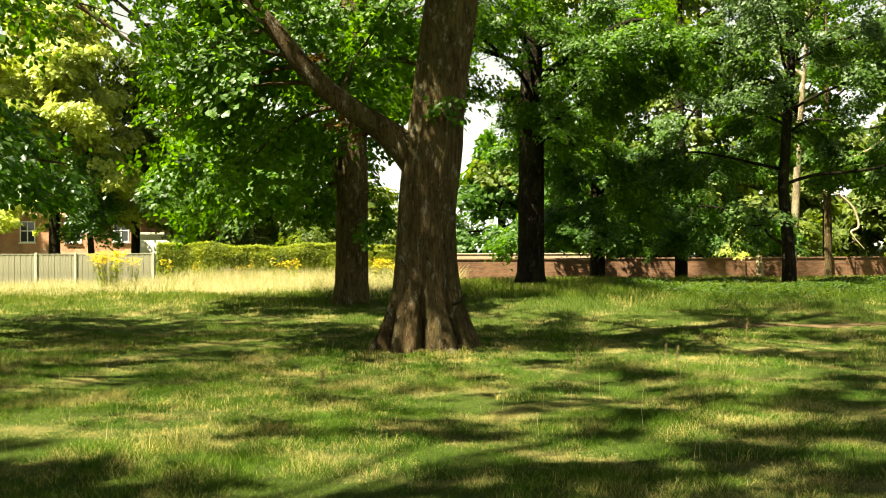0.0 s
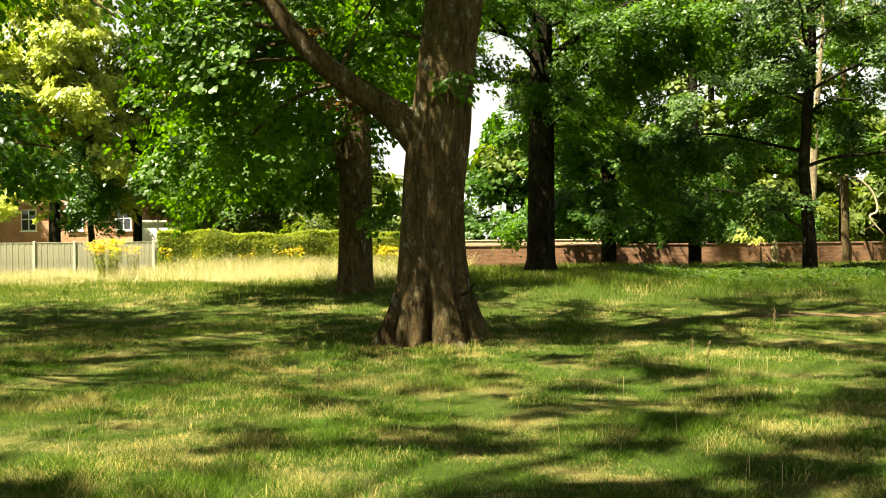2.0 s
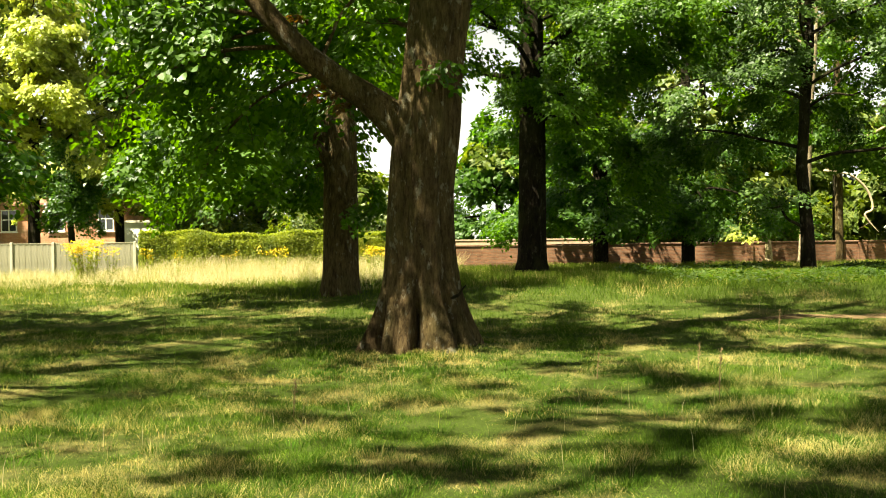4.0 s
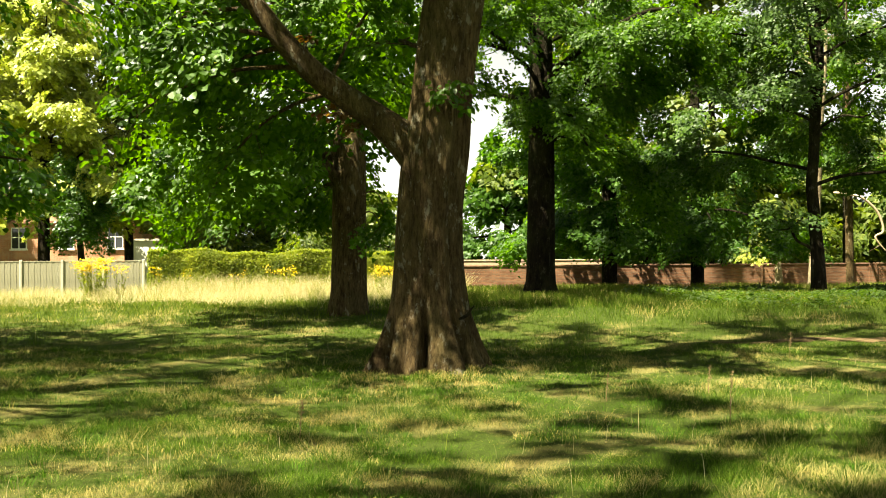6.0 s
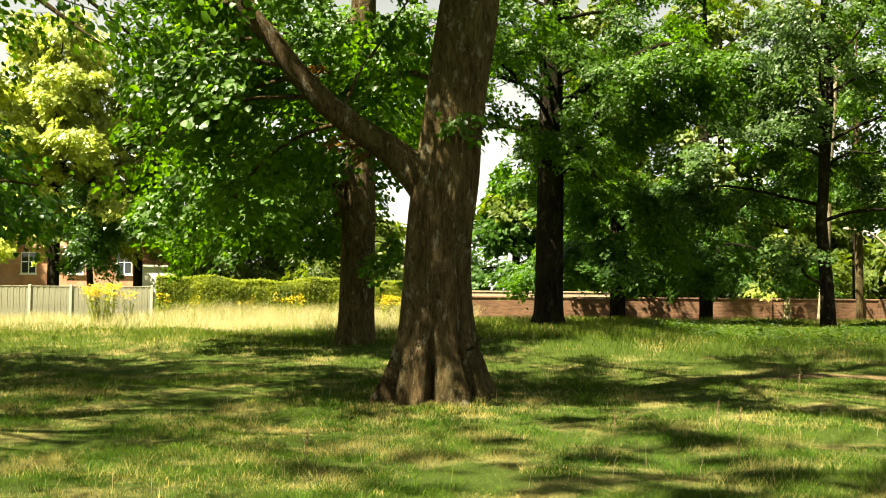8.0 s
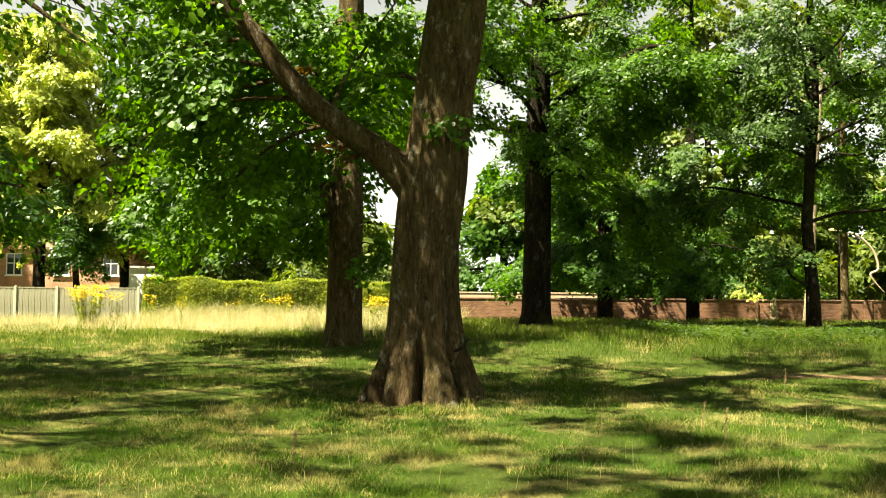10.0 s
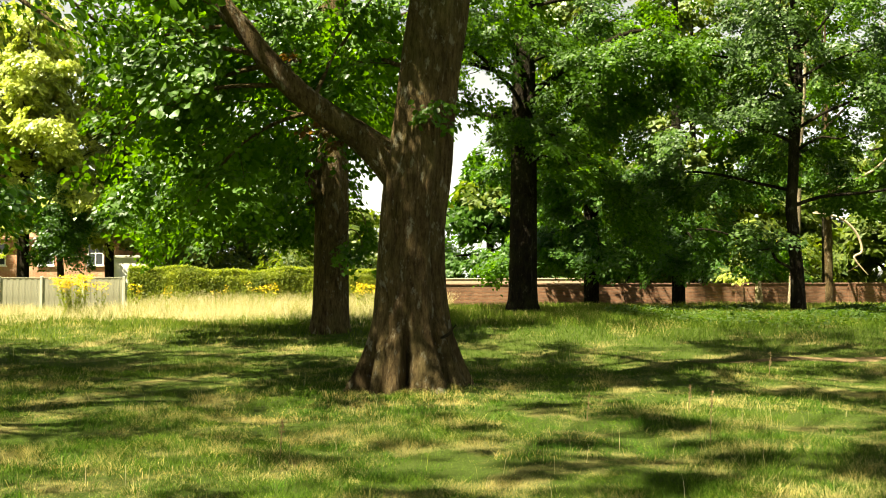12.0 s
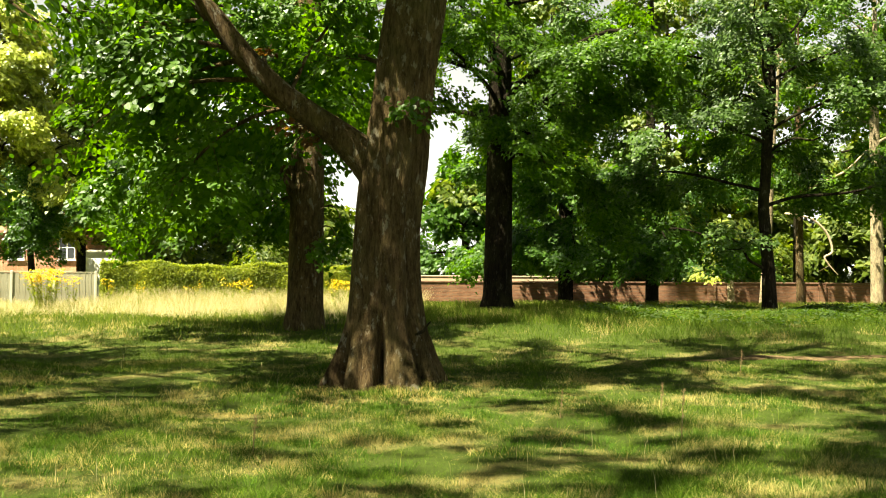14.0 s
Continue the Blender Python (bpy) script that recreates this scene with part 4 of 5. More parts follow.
# the sunlit trees by the house and the far belt
for x, y, r, h, reach, seed, leaf in ((-25.2, 52.0, 0.35, 17, 7.0, 81, LEAF_GOLD), (-40.0, 60.0, 0.35, 15, 5.2, 82, LEAF_GOLD), (-22.6, 69.0, 0.3, 17, 5.6, 85, LEAF_GOLD), (-21.9, 49.5, 0.20, 7.6, 1.2, 83, LEAF_DEEP), (-17.5, 60.0, 0.3, 15, 4.5, 84, LEAF_LIME), (-22.6, 58.0, 0.3, 15, 5.0, 86, LEAF_FAR)):
    simple_tree("garden_tree", x, y, "sunlit garden tree with pale yellow-green crown beyond the fence" if leaf is LEAF_GOLD else "dense dark green garden tree beyond the fence",
                                  seed, h, r, 3.0 if seed == 83 else 4.4, reach, 36 if seed == 81 else 22, BARK_SHADED, leaf, 0.15 if seed == 83 else 0.26, 150 if seed == 83 else 90, 0.40, 0.55, (lambda p: airy(p, 1.1, 0.90, 81)) if leaf is LEAF_GOLD else None, group="trees beyond the fence", flare=1.1, seg=10, high=0.4, taper_top=0.45)
for k, (x, y, h, reach) in enumerate(((-44, 66, 17, 7), (-10.5, 74, 7, 4.5), (-3.0, 70, 5.5, 4.0), (-15.0, 60, 5.0, 3.0), (-17.4, 57, 4.8, 2.0), (-10.0, 58, 4.4, 3.0), (-5.6, 60, 4.2, 3.0), (1.5, 62, 9.5, 4.2), (7.5, 64, 25, 8), (15, 62, 23.5, 7), (23, 66, 23, 7.5), (31, 60, 22, 7.5), (39, 66, 18, 7.5), (30, 46, 17, 6.5), (-52, 46, 16, 6.5), (5, 57, 6.5, 3.4), (10, 58, 8.5, 3.8), (14.5, 57, 8.5, 3.8), (20, 58, 3.6, 3.0), (21.5, 61, 7.5, 3.6), (26.5, 59, 7.5, 3.6))):
    simple_tree("far_tree", x, y, "far leafy tree beyond the park wall", 90 + k, h, 0.3, 2.2 if h > 4 else 0.6, reach, 20, BARK_SHADED, LEAF_DEEP if -4 < x < 12 and h < 20 else LEAF_FAR, 0.42 if h > 5.6 else 0.24, 46 if h > 5.6 else 60, 0.58, 0.62, None, group="far trees", flare=1.1, seg=8)


# ------------------------------------------------------------------ boundary: fence, hedge, wall, house
def box(bm, x0, x1, y0, y1, z0, z1, bevel=0.0):
    vs = [bm.verts.new((x, y, z)) for z in (z0, z1) for x, y in ((x0, y0), (x1, y0), (x1, y1), (x0, y1))]
    fs = [bm.faces.new([vs[i] for i in q]) for q in ((3, 2, 1, 0), (4, 5, 6, 7), (0, 1, 5, 4), (1, 2, 6, 5), (2, 3, 7, 6), (3, 0, 4, 7))]
    if bevel:
        edges = list({e for f in fs for e in f.edges})
        bmesh.ops.bevel(bm, geom=edges, offset=bevel, segments=1, affect="EDGES")


def build_fence():
    end, turn = Vector((-16.2, 43.4)), radians(12)
    n = 14
    fence = thing("fence", (end.x, end.y, 0.36), "weathered close-boarded garden fence with pale concrete posts", "fence")
    fence.rotation_euler = (0, 0, turn)
    bm = bmesh.new()
    box(bm, -0.06, 0.06, -0.06, 0.06, -0.6, 1.80, 0.015)
    post = part("post", bm, POST_CONCRETE, fence, "pale square post")
    rng = random.Random(5)
    bm = bmesh.new()
    box(bm, -1.765, -0.065, -0.04, 0.02, -0.25, 0.11, 0.006)
    rails = part("panel", bm, FENCE_WOOD, fence)
    bm = bmesh.new()
    box(bm, -1.765, -0.065, -0.03, 0.03, 1.70, 1.745, 0.006)
    cap = part("cap_rail", bm, FENCE_WOOD, rails)
    k = 13
    bm = bmesh.new()
    box(bm, 0.003, 1.70 / k - 0.003, -0.012, 0.012, 0.114, 1.695)
    first = part("board", bm, FENCE_WOOD, rails)
    for i in range(n):
        holder = rails
        if i:
            o = new("post", post.data)
            o.parent, o.location = fence, (-1.83 * i, 0, rng.uniform(-0.015, 0.015))
            holder = new("panel", rails.data)
            holder.parent, holder.location = fence, (-1.83 * i, 0, rng.uniform(-0.015, 0.015))
        if i:
            new("cap_rail", cap.data).parent = holder
        for j in range(k):
            o = first if not (i or j) else new("board", first.data)
            o.parent = holder
            o.location = (-1.765 + j * 1.70 / k, -0.008 * (j % 2), rng.uniform(-0.004, 0.004))


def build_hedge():
    rng = np.random.default_rng(3)
    a, b = np.array([-16.15, 43.9]), np.array([-3.2, 47.6])
    d = b - a
    ln = float(np.hypot(*d))
    hedge = thing("hedge", (a[0], a[1], 0.25), "clipped garden hedge, sunlit yellow-green top and shaded face", "hedge")
    hedge.rotation_euler = (0, 0, math.atan2(d[1], d[0]))
    n = 70000
    x = rng.random(n) * ln
    u = rng.random(n)
    face = u < 0.72
    top_z = 2.20 + 0.10 * np.sin(x * 0.9) + 0.06 * np.sin(x * 2.7 + 1)
    y = np.where(face, -0.65 + rng.normal(0, 0.07, n) + 0.10 * np.sin(x * 1.7), rng.uniform(-0.65, 0.65, n))
    z = np.where(face, rng.random(n) * top_z, top_z + rng.normal(0, 0.05, n))
    y = y + np.where(face & (z > top_z - 0.25), (z - top_z + 0.25) * 0.5, 0)
    nrm = np.where(face[:, None], [0, -1, 0.35], [0, -0.1, 1]) + rng.normal(0, 0.16, (n, 3))
    along = rng.normal(0, 1, (n, 3)) + [0, -0.2, 0.3]
    part("leaves", leaf_quads(np.stack([x, y, z], 1), along, nrm, 0.06 + 0.05 * rng.random(n), 0.8, False, True), LEAF_HEDGE, hedge, kind="stuff")
    bm = bmesh.new()
    box(bm, 0.1, ln - 0.1, -0.58, 0.55, 0, 2.08, 0.15)
    part("inner_growth", bm, HEDGE_CORE, hedge, "dim twiggy inside of the hedge")


def build_wall():
    wall = thing("park_wall", (-3.4, 50.5, 0), "long old red brick park wall with a low dark coping", "wall", "", "structure")
    rng = random.Random(8)
    step = 6.0
    for i in range(9):
        top = 1.70 + 0.008 * i
        bm = bmesh.new()
        box(bm, i * step, i * step + step - 0.004, 0, 0.34, -0.6, top)
        part("brickwork", bm, BRICK, wall)
        bm = bmesh.new()
        box(bm, i * step - 0.001, i * step + step - 0.006, -0.05, 0.39, top + 0.003, top + 0.09, 0.02)
        part("coping", bm, COPING, wall)
        if i:
            bm = bmesh.new()
            box(bm, i * step - 0.22, i * step + 0.22, -0.09, -0.003, -0.6, top - 0.02, 0.01)
            part("pier", bm, BRICK, wall)
    pale = thing("garden_wall", (-5.0, 53.5, 0), "low pale sunlit garden wall across the lane", "wall", "", "structure")
    bm = bmesh.new()
    box(bm, 0, 12.5, 0, 0.25, -0.6, 2.02, 0.02)
    part("brickwork", bm, PALE_WALL, pale)
    bm = bmesh.new()
    box(bm, -0.03, 12.53, -0.04, 0.29, 2.024, 2.10, 0.015)
    part("coping", bm, PALE_WALL, pale)


def window_part(house, x, z, w, h, y, rows=2, cols=2):
    bm = bmesh.new()
    t = 0.07
    box(bm, x - w / 2 - t, x + w / 2 + t, y - 0.06, y + 0.02, z - h / 2 - t, z - h / 2)
    box(bm, x - w / 2 - t, x + w / 2 + t, y - 0.06, y + 0.02, z + h / 2, z + h / 2 + t)
    box(bm, x - w / 2 - t, x - w / 2, y - 0.06, y + 0.02, z - h / 2, z + h / 2)
    box(bm, x + w / 2, x + w / 2 + t, y - 0.06, y + 0.02, z - h / 2, z + h / 2)
    for c in range(1, cols):
        xc = x - w / 2 + w * c / cols
        box(bm, xc - 0.035, xc + 0.035, y - 0.05, y + 0.01, z - h / 2, z + h / 2)
    for r in range(1, rows):
        zc = z - h / 2 + h * (r / rows) * 1.1
        box(bm, x - w / 2, x + w / 2, y - 0.045, y + 0.008, zc - 0.03, zc + 0.03)
    win = part("window", bm, WINDOW_PAINT, house, "white painted casement window")
    bm = bmesh.new()
    box(bm, x - w / 2, x + w / 2, y - 0.02, y - 0.012, z - h / 2, z + h / 2)
    part("pane", bm, GLASS, win)
    bm = bmesh.new()
    box(bm, x - w / 2 - 0.14, x + w / 2 + 0.14, y - 0.14, y, z - h / 2 - t - 0.08, z - h / 2 - t - 0.004)
    part("sill", bm, WINDOW_PAINT, win)


def gable_roof(bm, x0, x1, y0, y1, z0, z1, over=0.4):
    """A pitched roof with its ridge along x, 0.16 thick."""
    ym = (y0 + y1) / 2
    pts = []
    for x in (x0 - over, x1 + over):
        pts.append([bm.verts.new((x, y, z)) for y, z in ((y0 - over, z0 - 0.25), (ym, z1), (y1 + over, z0 - 0.25), (y1 + over, z0 - 0.41), (ym, z1 - 0.16), (y0 - over, z0 - 0.41))])
    a, b = pts
    for i in range(6):
        j = (i + 1) % 6
        bm.faces.new((a[i], a[j], b[j], b[i]))
    bm.faces.new(list(reversed(a[:2] + a[4:])))
    bm.faces.new(list(reversed(a[1:5])))
    bm.faces.new(b[:2] + b[4:])
    bm.faces.new(b[1:5])


def build_houses():
    h = thing("house", (-24.8, 64.0, 0.1), "red brick house with white windows behind garden trees", "house")
    bm = bmesh.new()
    box(bm, -15, 0, 0, 8, -0.5, 5.0)
    part("wall", bm, HOUSE_BRICK, h)
    bm = bmesh.new()
    gable_roof(bm, -15, 0, 0, 8, 5.2, 8.6)
    part("roof", bm, ROOF_TILE, h)
    bm = bmesh.new()
    box(bm, -4.6, -3.7, 3.2, 4.1, 6.5, 9.6, 0.02)
    part("chimney", bm, HOUSE_BRICK, h)
    for x in (-1.1, -4.6, -8.0, -11.6):
        window_part(h, x, 3.75, 1.0, 1.4, -0.004)
        window_part(h, x, 1.2, 1.1, 1.3, -0.004)
    g = thing("garage", (-24.15, 62.6, 0.1), "white rendered garage with a flat roof beside the house", "garage")
    bm = bmesh.new()
    box(bm, 0, 2.6, 0, 5, -0.5, 3.45)
    part("wall", bm, RENDER_WHITE, g)
    bm = bmesh.new()
    box(bm, -0.0, 2.75, -0.15, 5.15, 3.455, 3.62, 0.02)
    part("roof", bm, POST_CONCRETE, g)
    c = thing("cottage", (8.0, 74.0, 0.1), "long low white cottage far beyond the park wall", "house")
    bm = bmesh.new()
    box(bm, 0, 26, 0, 7, -0.5, 1.95)
    part("wall", bm, RENDER_WHITE, c)
    bm = bmesh.new()
    gable_roof(bm, 0, 26, 0, 7, 2.15, 3.0)
    part("roof", bm, PALE_SLATE, c)
    for x in (3, 7, 12, 17, 22):
        window_part(c, x, 1.05, 1.1, 0.9, -0.004)


build_fence()
build_hedge()
build_wall()
build_houses()


# ------------------------------------------------------------------ grass
def blades(rng, x, y, tall, wide, lean=0.45, fine=True, flop=None):
    n = len(x)
    p = np.stack([x, y, height(x, y) - 0.01], 1)
    az = rng.random(n) * 2 * np.pi
    side = np.stack([np.cos(az), np.sin(az), np.zeros(n)], 1)
    ba = rng.random(n) * 2 * np.pi
    bend = np.stack([np.cos(ba), np.sin(ba), np.zeros(n)], 1) * (lean * (0.3 + rng.random(n)))[:, None] * tall[:, None]
    if flop is not None:
        bend = np.c_[flop, np.zeros(n)] * tall[:, None]
    up = np.array([0, 0, 1.0]) * tall[:, None]
    w = wide[:, None] * side
    if fine:
        mid = p + 0.55 * up + 0.35 * bend
        tip = p + up * (0.92 - 0.25 * lean) + bend
        v = np.stack([p - w, p + w, mid + 0.8 * w, mid - 0.8 * w, tip + 0.12 * w, tip - 0.12 * w], 1).reshape(-1, 3)
        b = np.arange(n)[:, None] * 6
        return v, np.concatenate([b + [0, 1, 2, 3], b + [3, 2, 4, 5]])
    tip = p + up * 0.92 + bend
    v = np.stack([p - w, p + w, tip + 0.2 * w, tip - 0.2 * w], 1).reshape(-1, 3)
    return v, np.arange(n)[:, None] * 4 + [0, 1, 2, 3]


def scatter(rng, n, y0, y1, power, slope=0.60, side=1.5, back=2.2):
    """Points in the wedge of meadow ahead, closer together where it is near."""
    y = y0 + (y1 - y0) * rng.random(n) ** power
    half = (y + back) * slope + side
    return (rng.random(n) * 2 - 1) * half, y


def near_trunk(x, y):
    return np.hypot(x + 0.94, y - 15.6)


def path_share(x, y):
    """1 on the trodden bare strip to the right, 0 off it."""
    c = 20.0 + 0.18 * (x - 6.5) + 0.2 * np.sin(x * 0.9)
    w = 0.34 + 0.15 * np.sin(x * 1.7 + 1)
    return np.clip(1.4 - abs(y - c) / w, 0, 1) * np.clip((x - 4.6) / 1.6, 0, 1)


def build_grass():
    rng = np.random.default_rng(77)
    for y0, y1, tufts, each, fine, big in ((4.6, 8.6, 5200, 10, True, 1.0), (4.6, 9.0, 16500, 11, False, 0.75), (8.6, 13.0, 16500, 10, False, 0.9), (13.0, 19.5, 17000, 7, False, 0.85)):
        cx, cy = scatter(rng, tufts, y0, y1, 0.92, 0.54, 0.6, 2.2)
        l = lumps(cx, cy, 1.5, 1)
        m = lumps(cx, cy, 4.5, 21)
        ok = (rng.random(tufts) < 0.68 + 0.32 * m) & (near_trunk(cx, cy) > 0.85)
        cx, cy, l, m = cx[ok], cy[ok], l[ok], m[ok]
        size = big * (0.028 + 0.036 * l + 0.085 * m * l) * (0.7 + 0.6 * rng.random(len(cx)))
        a = rng.random((len(cx), each)) * 2 * np.pi
        out = np.stack([np.cos(a), np.sin(a)], -1)
        spread = (0.012 + 0.035 * rng.random((len(cx), each)))[..., None]
        pos = np.stack([cx, cy], 1)[:, None, :] + out * spread
        tall = size[:, None] * (0.55 + 0.75 * rng.random(a.shape))
        wide = (0.0012 + 0.0010 * rng.random(a.shape)) * (1.0 if y1 < 14 else 2.3)
        flop = np.repeat(out.reshape(-1, 2), 1, 0) * (0.35 + 0.75 * rng.random(a.size))[:, None]
        ob = new("short_grass", mesh_from("short_grass", *blades(rng, pos[..., 0].ravel(), pos[..., 1].ravel(), tall.ravel(), wide.ravel(), 0.75, fine, flop), GRASS))
        tagged(ob, "short tufted meadow grass, green with dry straw patches", "grass", "meadow grass", "stuff")
    # the sward under and behind the viewer
    cx, cy = rng.uniform(-7, 7, 3600), rng.uniform(-6, 4.7, 3600)
    a = rng.random((3600, 7)) * 2 * np.pi
    px, py = cx[:, None] + 0.05 * np.cos(a), cy[:, None] + 0.05 * np.sin(a)
    tall = 0.05 + 0.07 * rng.random(a.size)
    ob = new("short_grass", mesh_from("short_grass", *blades(rng, px.ravel(), py.ravel(), tall, 0.002 + 0.002 * rng.random(a.size), 0.75, False), GRASS))
    tagged(ob, "short tufted meadow grass, green with dry straw patches", "grass", "meadow grass", "stuff")
    # arching tussocks that stand out of the sward, in loose groups
    cx, cy = scatter(rng, 1500, 4.8, 15.0, 0.8, 0.54, 0.4, 2.2)
    ok = (lumps(cx, cy, 1.9, 71) > 0.55) & (near_trunk(cx, cy) > 1.4)
    cx, cy = cx[ok], cy[ok]
    each = 36
    a = rng.random((len(cx), each)) * 2 * np.pi
    r = 0.02 + 0.10 * np.sqrt(rng.random(a.shape))
    px, py = cx[:, None] + r * np.cos(a), cy[:, None] + r * np.sin(a)
    tall = (0.07 + 0.09 * rng.random((len(cx), 1))) * (0.6 + 0.6 * rng.random(a.shape))
    flop = np.stack([np.cos(a), np.sin(a)], -1).reshape(-1, 2) * (0.25 + 0.9 * rng.random(a.size))[:, None]
    ob = new("grass_tufts", mesh_from("grass_tufts", *blades(rng, px.ravel(), py.ravel(), tall.ravel(), 0.0016 + 0.0014 * rng.random(a.size), 0.8, True, flop), GRASS_TUFT))
    tagged(ob, "lush dark green tufts of arching grass", "grass", "", "stuff")
    # longer, drier tussocks round the foot of the great tree
    n = 9000
    a, r = rng.random(n) * 2 * np.pi, 0.80 + 0.95 * rng.random(n) ** 1.5
    x, y = -0.94 + r * np.cos(a), 15.6 + r * np.sin(a)
    ok = lumps(x, y, 4.0, 15) > 0.4
    x, y = x[ok], y[ok]
    for cx, cy, rx, ry in ((-1.4, 13.5, 1.6, 0.9), (-2.2, 12.6, 1.0, 0.5), (1.1, 10.9, 0.6, 0.35), (-2.9, 10.4, 1.3, 0.5), (-6.2, 13.6, 0.8, 0.4), (2.2, 16.8, 1.2, 0.6), (-0.3, 12.0, 0.9, 0.4), (-3.0, 8.8, 0.7, 0.35), (-1.5, 10.4, 0.4, 0.25), (-2.4, 9.5, 0.5, 0.25), (0.6, 9.8, 0.35, 0.2), (-4.2, 8.8, 0.5, 0.25)):
        k = int(1100 * rx * ry) + 120
        a, r = rng.random(k) * 2 * np.pi, np.sqrt(rng.random(k))
        x, y = np.concatenate([x, cx + rx * r * np.cos(a)]), np.concatenate([y, cy + ry * r * np.sin(a)])
    ob = new("tussock_grass", mesh_from("tussock_grass", *blades(rng, x, y, (0.10 + 0.18 * rng.random(len(x))) * np.where(near_trunk(x, y) < 1.8, 0.62, 0.40), 0.0024 + 0.0016 * rng.random(len(x)), 1.0), GRASS_DRY))
    tagged(ob, "half-dry tussocks of grass round the trunk's foot", "grass", "", "stuff")
    # seed stalks that stand above the sward
    x, y = scatter(rng, 1000, 5.5, 24.0, 0.9)
    ok = (lumps(x, y, 0.8, 4) > 0.45) & (near_trunk(x, y) > 1.0)
    x, y = x[ok], y[ok]
    ob = new("seed_stalks", mesh_from("seed_stalks", *blades(rng, x, y, 0.14 + 0.22 * rng.random(len(x)), 0.0012 + 0.0009 * rng.random(len(x)), 0.3), GRASS_STRAW))
    tagged(ob, "thin dry seed stalks standing above the meadow grass", "grass", "", "stuff")
    # middle distance
    x, y = scatter(rng, 84000, 18.0, 30.0, 1.1)
    l = lumps(x, y, 1.1, 2)
    ok = rng.random(len(x)) > 0.80 * path_share(x, y)
    x, y, l = x[ok], y[ok], l[ok]
    rise = np.clip((y - 21.5) / 4, 0, 1)
    tall = 0.045 + 0.07 * l * rng.random(len(x)) + (0.10 + 0.16 * np.clip((x - 1) / 3, 0, 1)) * rise * (0.4 + 0.6 * rng.random(len(x))) * (x > -2)
    ob = new("meadow_grass", mesh_from("meadow_grass", *blades(rng, x, y, tall, 0.0045 + 0.0035 * rng.random(len(x)), 0.7, False), GRASS_LONG))
    tagged(ob, "ankle-high green meadow grass on the rise", "grass", "", "stuff")
    # long green grass to the right, beyond
    n = 80000
    x, y = rng.uniform(-3, 28, n), 26 + 23 * rng.random(n) ** 1.2
    l = lumps(x, y, 0.7, 3)
    tall = 0.10 + 0.12 * l + 0.12 * rng.random(n) + 0.16 * np.clip((y - 36) / 6, 0, 1)
    ob = new("long_grass", mesh_from("long_grass", *blades(rng, x, y, tall, 0.006 + 0.005 * rng.random(n), 0.55, False), GRASS_FAR))
    tagged(ob, "knee-high green grass running to the brick wall", "grass", "", "stuff")
    # straw field to the left
    n = 96000
    x, y = rng.uniform(-27, -1.0, n), 22.0 + 22.5 * rng.random(n) ** 0.95
    ok = (x > -0.66 * (y + 4)) & (y < np.where(x < -16.2, 43.4 + (x + 16.2) * 0.21, 44.6 + (x + 16.2) * 0.168) - 0.6)
    ok &= rng.random(n) < np.clip((y - 22 - 3 * lumps(x, y, 0.8, 33)) / 5, 0, 1)
    x, y = x[ok], y[ok]
    near = rng.random(len(x)) > np.clip((y - 26.5 - 5 * lumps(x, y, 0.5, 34) + 0.15 * (x + 10)) / 8, 0, 1)
    gx, gy = x[near], y[near]
    ob = new("meadow_grass", mesh_from("meadow_grass", *blades(rng, gx, gy, 0.07 + 0.12 * rng.random(len(gx)), 0.006 + 0.006 * rng.random(len(gx)), 0.7, False), GRASS_FAR))
    tagged(ob, "pale green meadow grass before the straw", "grass", "", "stuff")
    x, y = x[~near], y[~near]
    l = lumps(x, y, 0.6, 6)
    far = np.clip((y - 25) / 7, 0, 1)
    tall = 0.14 + far * (0.10 + 0.14 * l + 0.14 * rng.random(len(x)) + 0.22 * np.clip((x + 16) / 4, 0, 1)) + 0.32 * np.clip((y - 36) / 5, 0, 1) * np.clip((x + 17) / 2, 0, 1)
    ob = new("straw_grass", mesh_from("straw_grass", *blades(rng, x, y, tall * (0.40 + 0.8 * rng.random(len(x))), 0.003 + 0.003 * rng.random(len(x)), 0.8, False), GRASS_STRAW))
    tagged(ob, "tall bleached straw grass glowing in full sun", "grass", "", "stuff")
    # nettles round the slender tree
    n = 26000
    a = rng.random(n) * 2 * np.pi
    rr = np.sqrt(rng.random(n))
    x, y = 11.0 + 6.5 * rr * np.cos(a), 30.0 + 5.0 * rr * np.sin(a)
    l = lumps(x, y, 1.3, 8)
    ok = l > 0.3
    x, y, l = x[ok], y[ok], l[ok]
    p = np.stack([x, y, height(x, y) + (0.05 + 0.27 * rng.random(len(x))) * (0.5 + 0.5 * l)], 1)
    d = rng.normal(0, 1, (len(x), 3)) * [1, 1, 0.3] + [0, 0, -0.15]
    ob = new("nettles", mesh_from("nettles", *leaf_quads(p, d, rng.normal(0, 0.3, (len(x), 3)) + [0, 0, 1], 0.09 + 0.08 * rng.random(len(x)), 0.5), NETTLE))
    tagged(ob, "bed of dark green nettles round the slender tree", "nettles", "", "stuff")


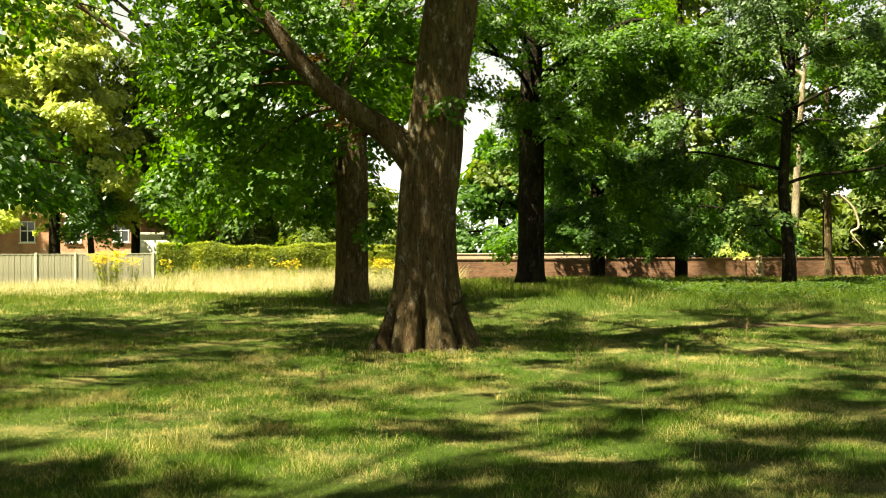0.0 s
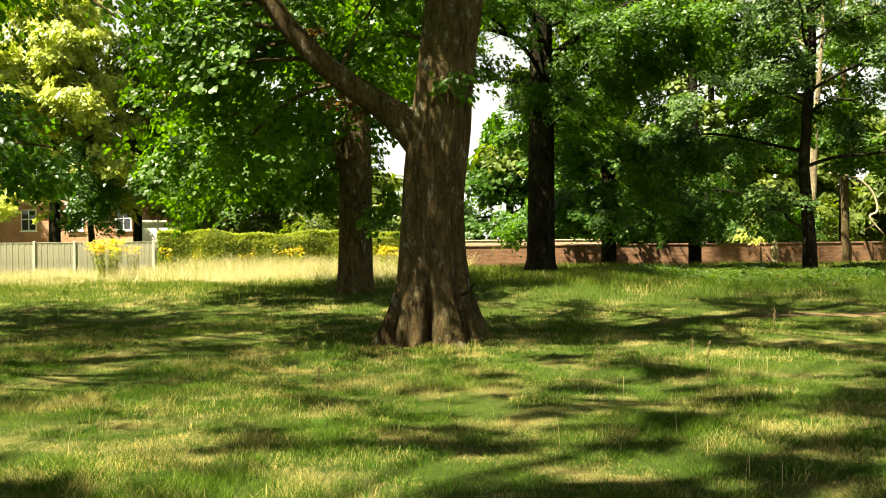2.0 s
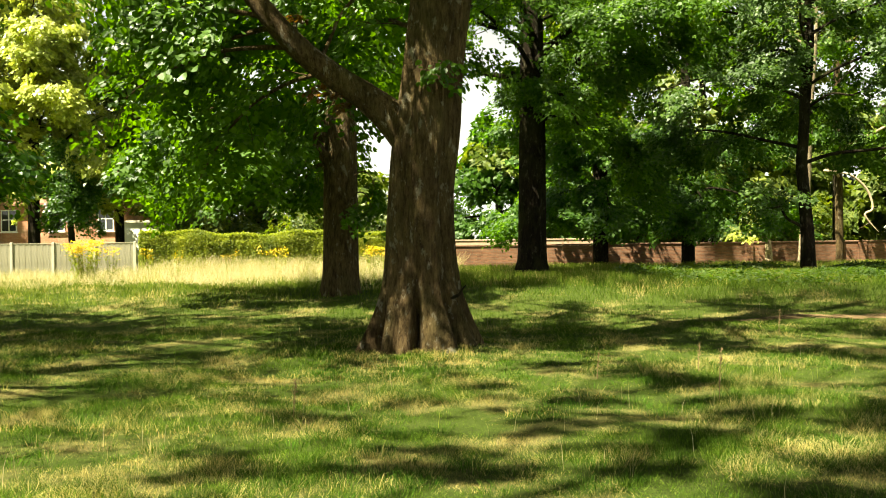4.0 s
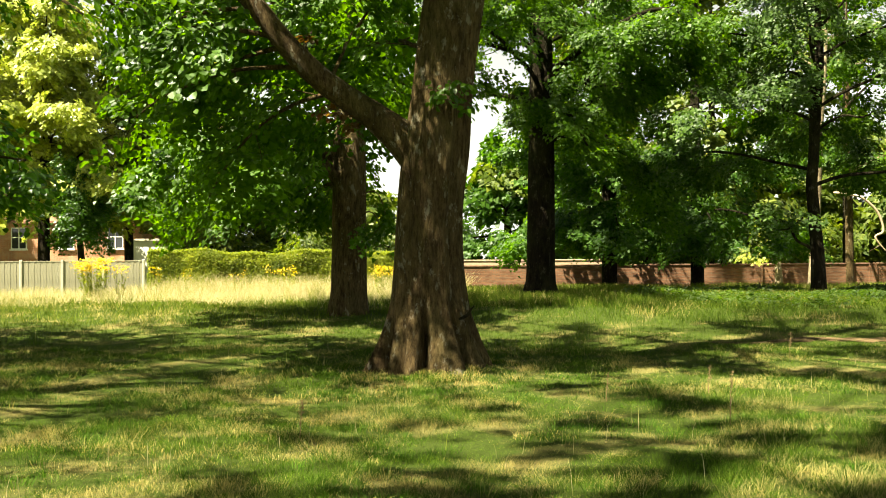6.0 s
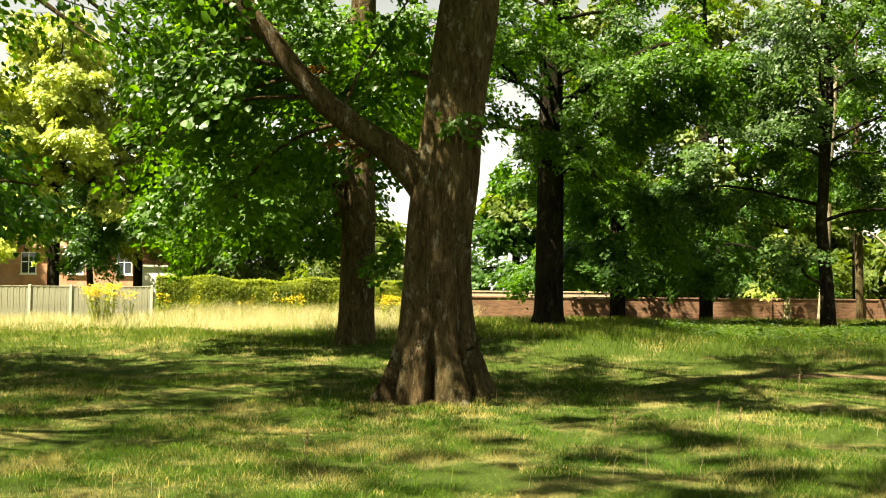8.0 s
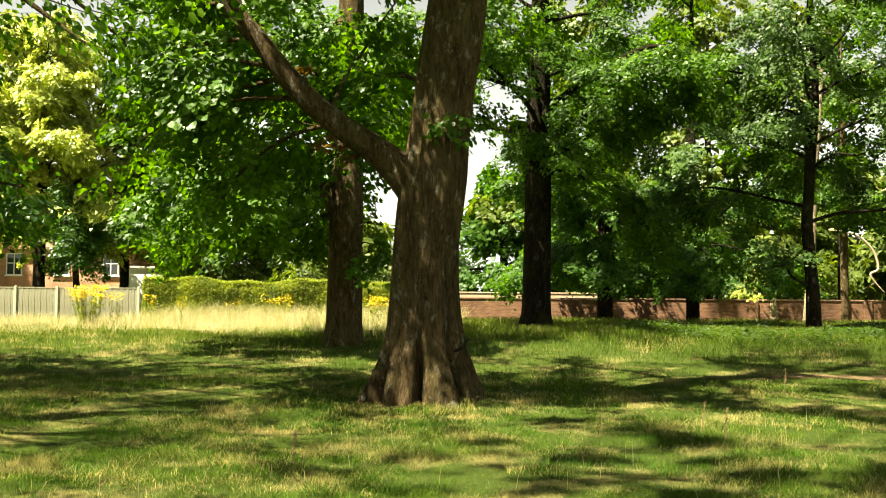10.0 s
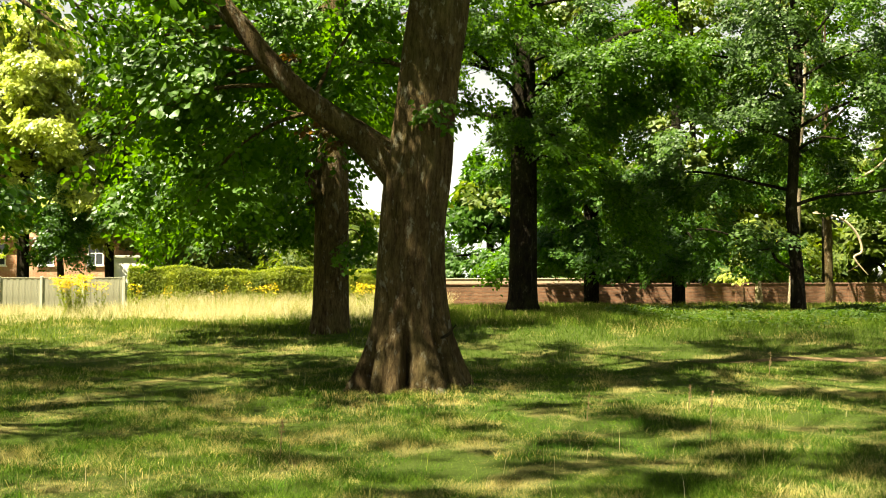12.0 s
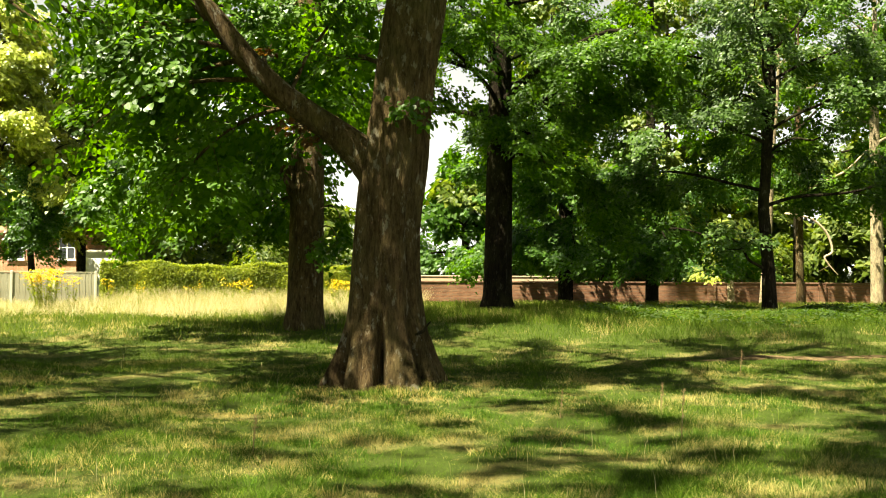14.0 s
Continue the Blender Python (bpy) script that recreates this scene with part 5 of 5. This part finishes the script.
def build_path():
    xs = np.linspace(4.6, 16, 60)
    rows = []
    for x in xs:
        c = 20.0 + 0.18 * (x - 6.5) + 0.2 * math.sin(x * 0.9)
        w = (0.24 + 0.12 * math.sin(x * 1.7 + 1)) * min(1, (x - 4.5) / 1.5)
        for u in np.linspace(-1, 1, 9):
            yy = c + u * w + 0.1 * math.sin(9 * x + 5 * u)
            rows.append((x, yy, gz(x, yy) + 0.012 * (1 - abs(u) ** 3) + 0.002))
    i = (np.arange(59)[:, None] * 9 + np.arange(8)[None]).ravel()
    f = np.stack([i, i + 9, i + 10, i + 1], 1)
    tagged(new("path", mesh_from("path", np.array(rows), f, BARE, True)), "trodden strip of bare brown earth across the grass", "path", "", "structure")


build_grass()
build_path()


# ------------------------------------------------------------------ flowers and stalks
def ragwort(x, y, h, stems, spread, seed, label):
    rng = np.random.default_rng(seed)
    t = thing("ragwort", (x, y, gz(x, y) - 0.02), label, "wildflower", "ragwort in the straw grass")
    st, heads, lv = Bag(), [], Bag()
    for _ in range(stems):
        a, r = rng.random() * 6.28, spread * math.sqrt(rng.random())
        base = np.array([math.cos(a), math.sin(a), 0]) * r * 0.45
        hh = h * (0.74 + 0.26 * rng.random())
        tip = base + [math.cos(a) * r * 0.6, math.sin(a) * r * 0.6, hh]
        st.add(tube(spline([base, base * 0.6 + tip * 0.4, tip], 5), np.linspace(0.008, 0.004, 5), 4))
        k = 9
        q = base + (tip - base) * (0.15 + 0.65 * rng.random((k, 1)))
        lv.add(leaf_quads(q, rng.normal(0, 1, (k, 3)) + [0, 0, -0.2], rng.normal(0, 0.4, (k, 3)) + [0, 0, 1], 0.10 + 0.06 * rng.random(k), 0.35))
        m = 17 if stems > 20 else 7
        heads.append(tip + rng.normal(0, 1, (m, 3)) * [0.075, 0.075, 0.03])
        if rng.random() < 0.8:
            heads.append(base + (tip - base) * (0.80 + 0.15 * rng.random()) + rng.normal(0, 1, (5, 3)) * [0.06, 0.06, 0.03])
    part("stem_growth", st.data(), STEM, t, kind="stuff")
    part("leaf_growth", lv.data(), LEAF_HEDGE, t, kind="stuff")
    p = np.concatenate(heads)
    n = len(p)
    part("blossom", leaf_quads(p, rng.normal(0, 1, (n, 3)) * [1, 1, 0.2], rng.normal(0, 0.35, (n, 3)) + [0, -0.4, 1], 0.052 + 0.03 * rng.random(n), 0.95), PETAL, t, "bright yellow flower heads", "stuff")


for k, (x, y, h, s, sp) in enumerate(((-15.1, 35.2, 1.65, 64, 0.75), (-14.4, 36.0, 1.45, 9, 0.30), (-13.2, 36.5, 1.3, 5, 0.24), (-12.0, 37.0, 1.25, 3, 0.2),
                                      (-10.0, 37.5, 1.2, 4, 0.3), (-8.9, 38.5, 1.25, 6, 0.4), (-8.0, 37.5, 1.25, 7, 0.4), (-4.1, 36.0, 1.25, 16, 0.35), (-3.6, 37.0, 1.2, 11, 0.3))):
    ragwort(x, y, h, s, sp, 300 + k, "tall clump of flowering yellow ragwort" if s > 20 else "small stand of yellow ragwort in straw grass")


def dock_stalk(x, y, h, seed):
    rng = np.random.default_rng(seed)
    t = thing("dock_stalk", (x, y, gz(x, y) - 0.02), "withered brown dock stalk standing in the grass", "weed", "dock stalks")
    line = spline([(0, 0, 0), (0.01, 0.01, h * 0.5), (0.03, 0, h)], 6)
    part("stem", tube(line, np.linspace(0.006, 0.003, 6), 5), DRY_STEM, t)
    n = 60
    p = np.stack([rng.normal(0.02, 0.012, n), rng.normal(0, 0.012, n), h * (0.45 + 0.55 * rng.random(n))], 1)
    part("seeds", leaf_quads(p, rng.normal(0, 1, (n, 3)), rng.normal(0, 1, (n, 3)), 0.012 + 0.012 * rng.random(n), 0.7), DRY_STEM, t, "", "stuff")


for k, (x, y, h) in enumerate(((2.72, 10.6, 0.62), (3.0, 12.8, 0.45), (1.55, 12.2, 0.40), (-1.9, 9.4, 0.42), (5.6, 17.5, 0.5))):
    dock_stalk(x, y, h, 500 + k)
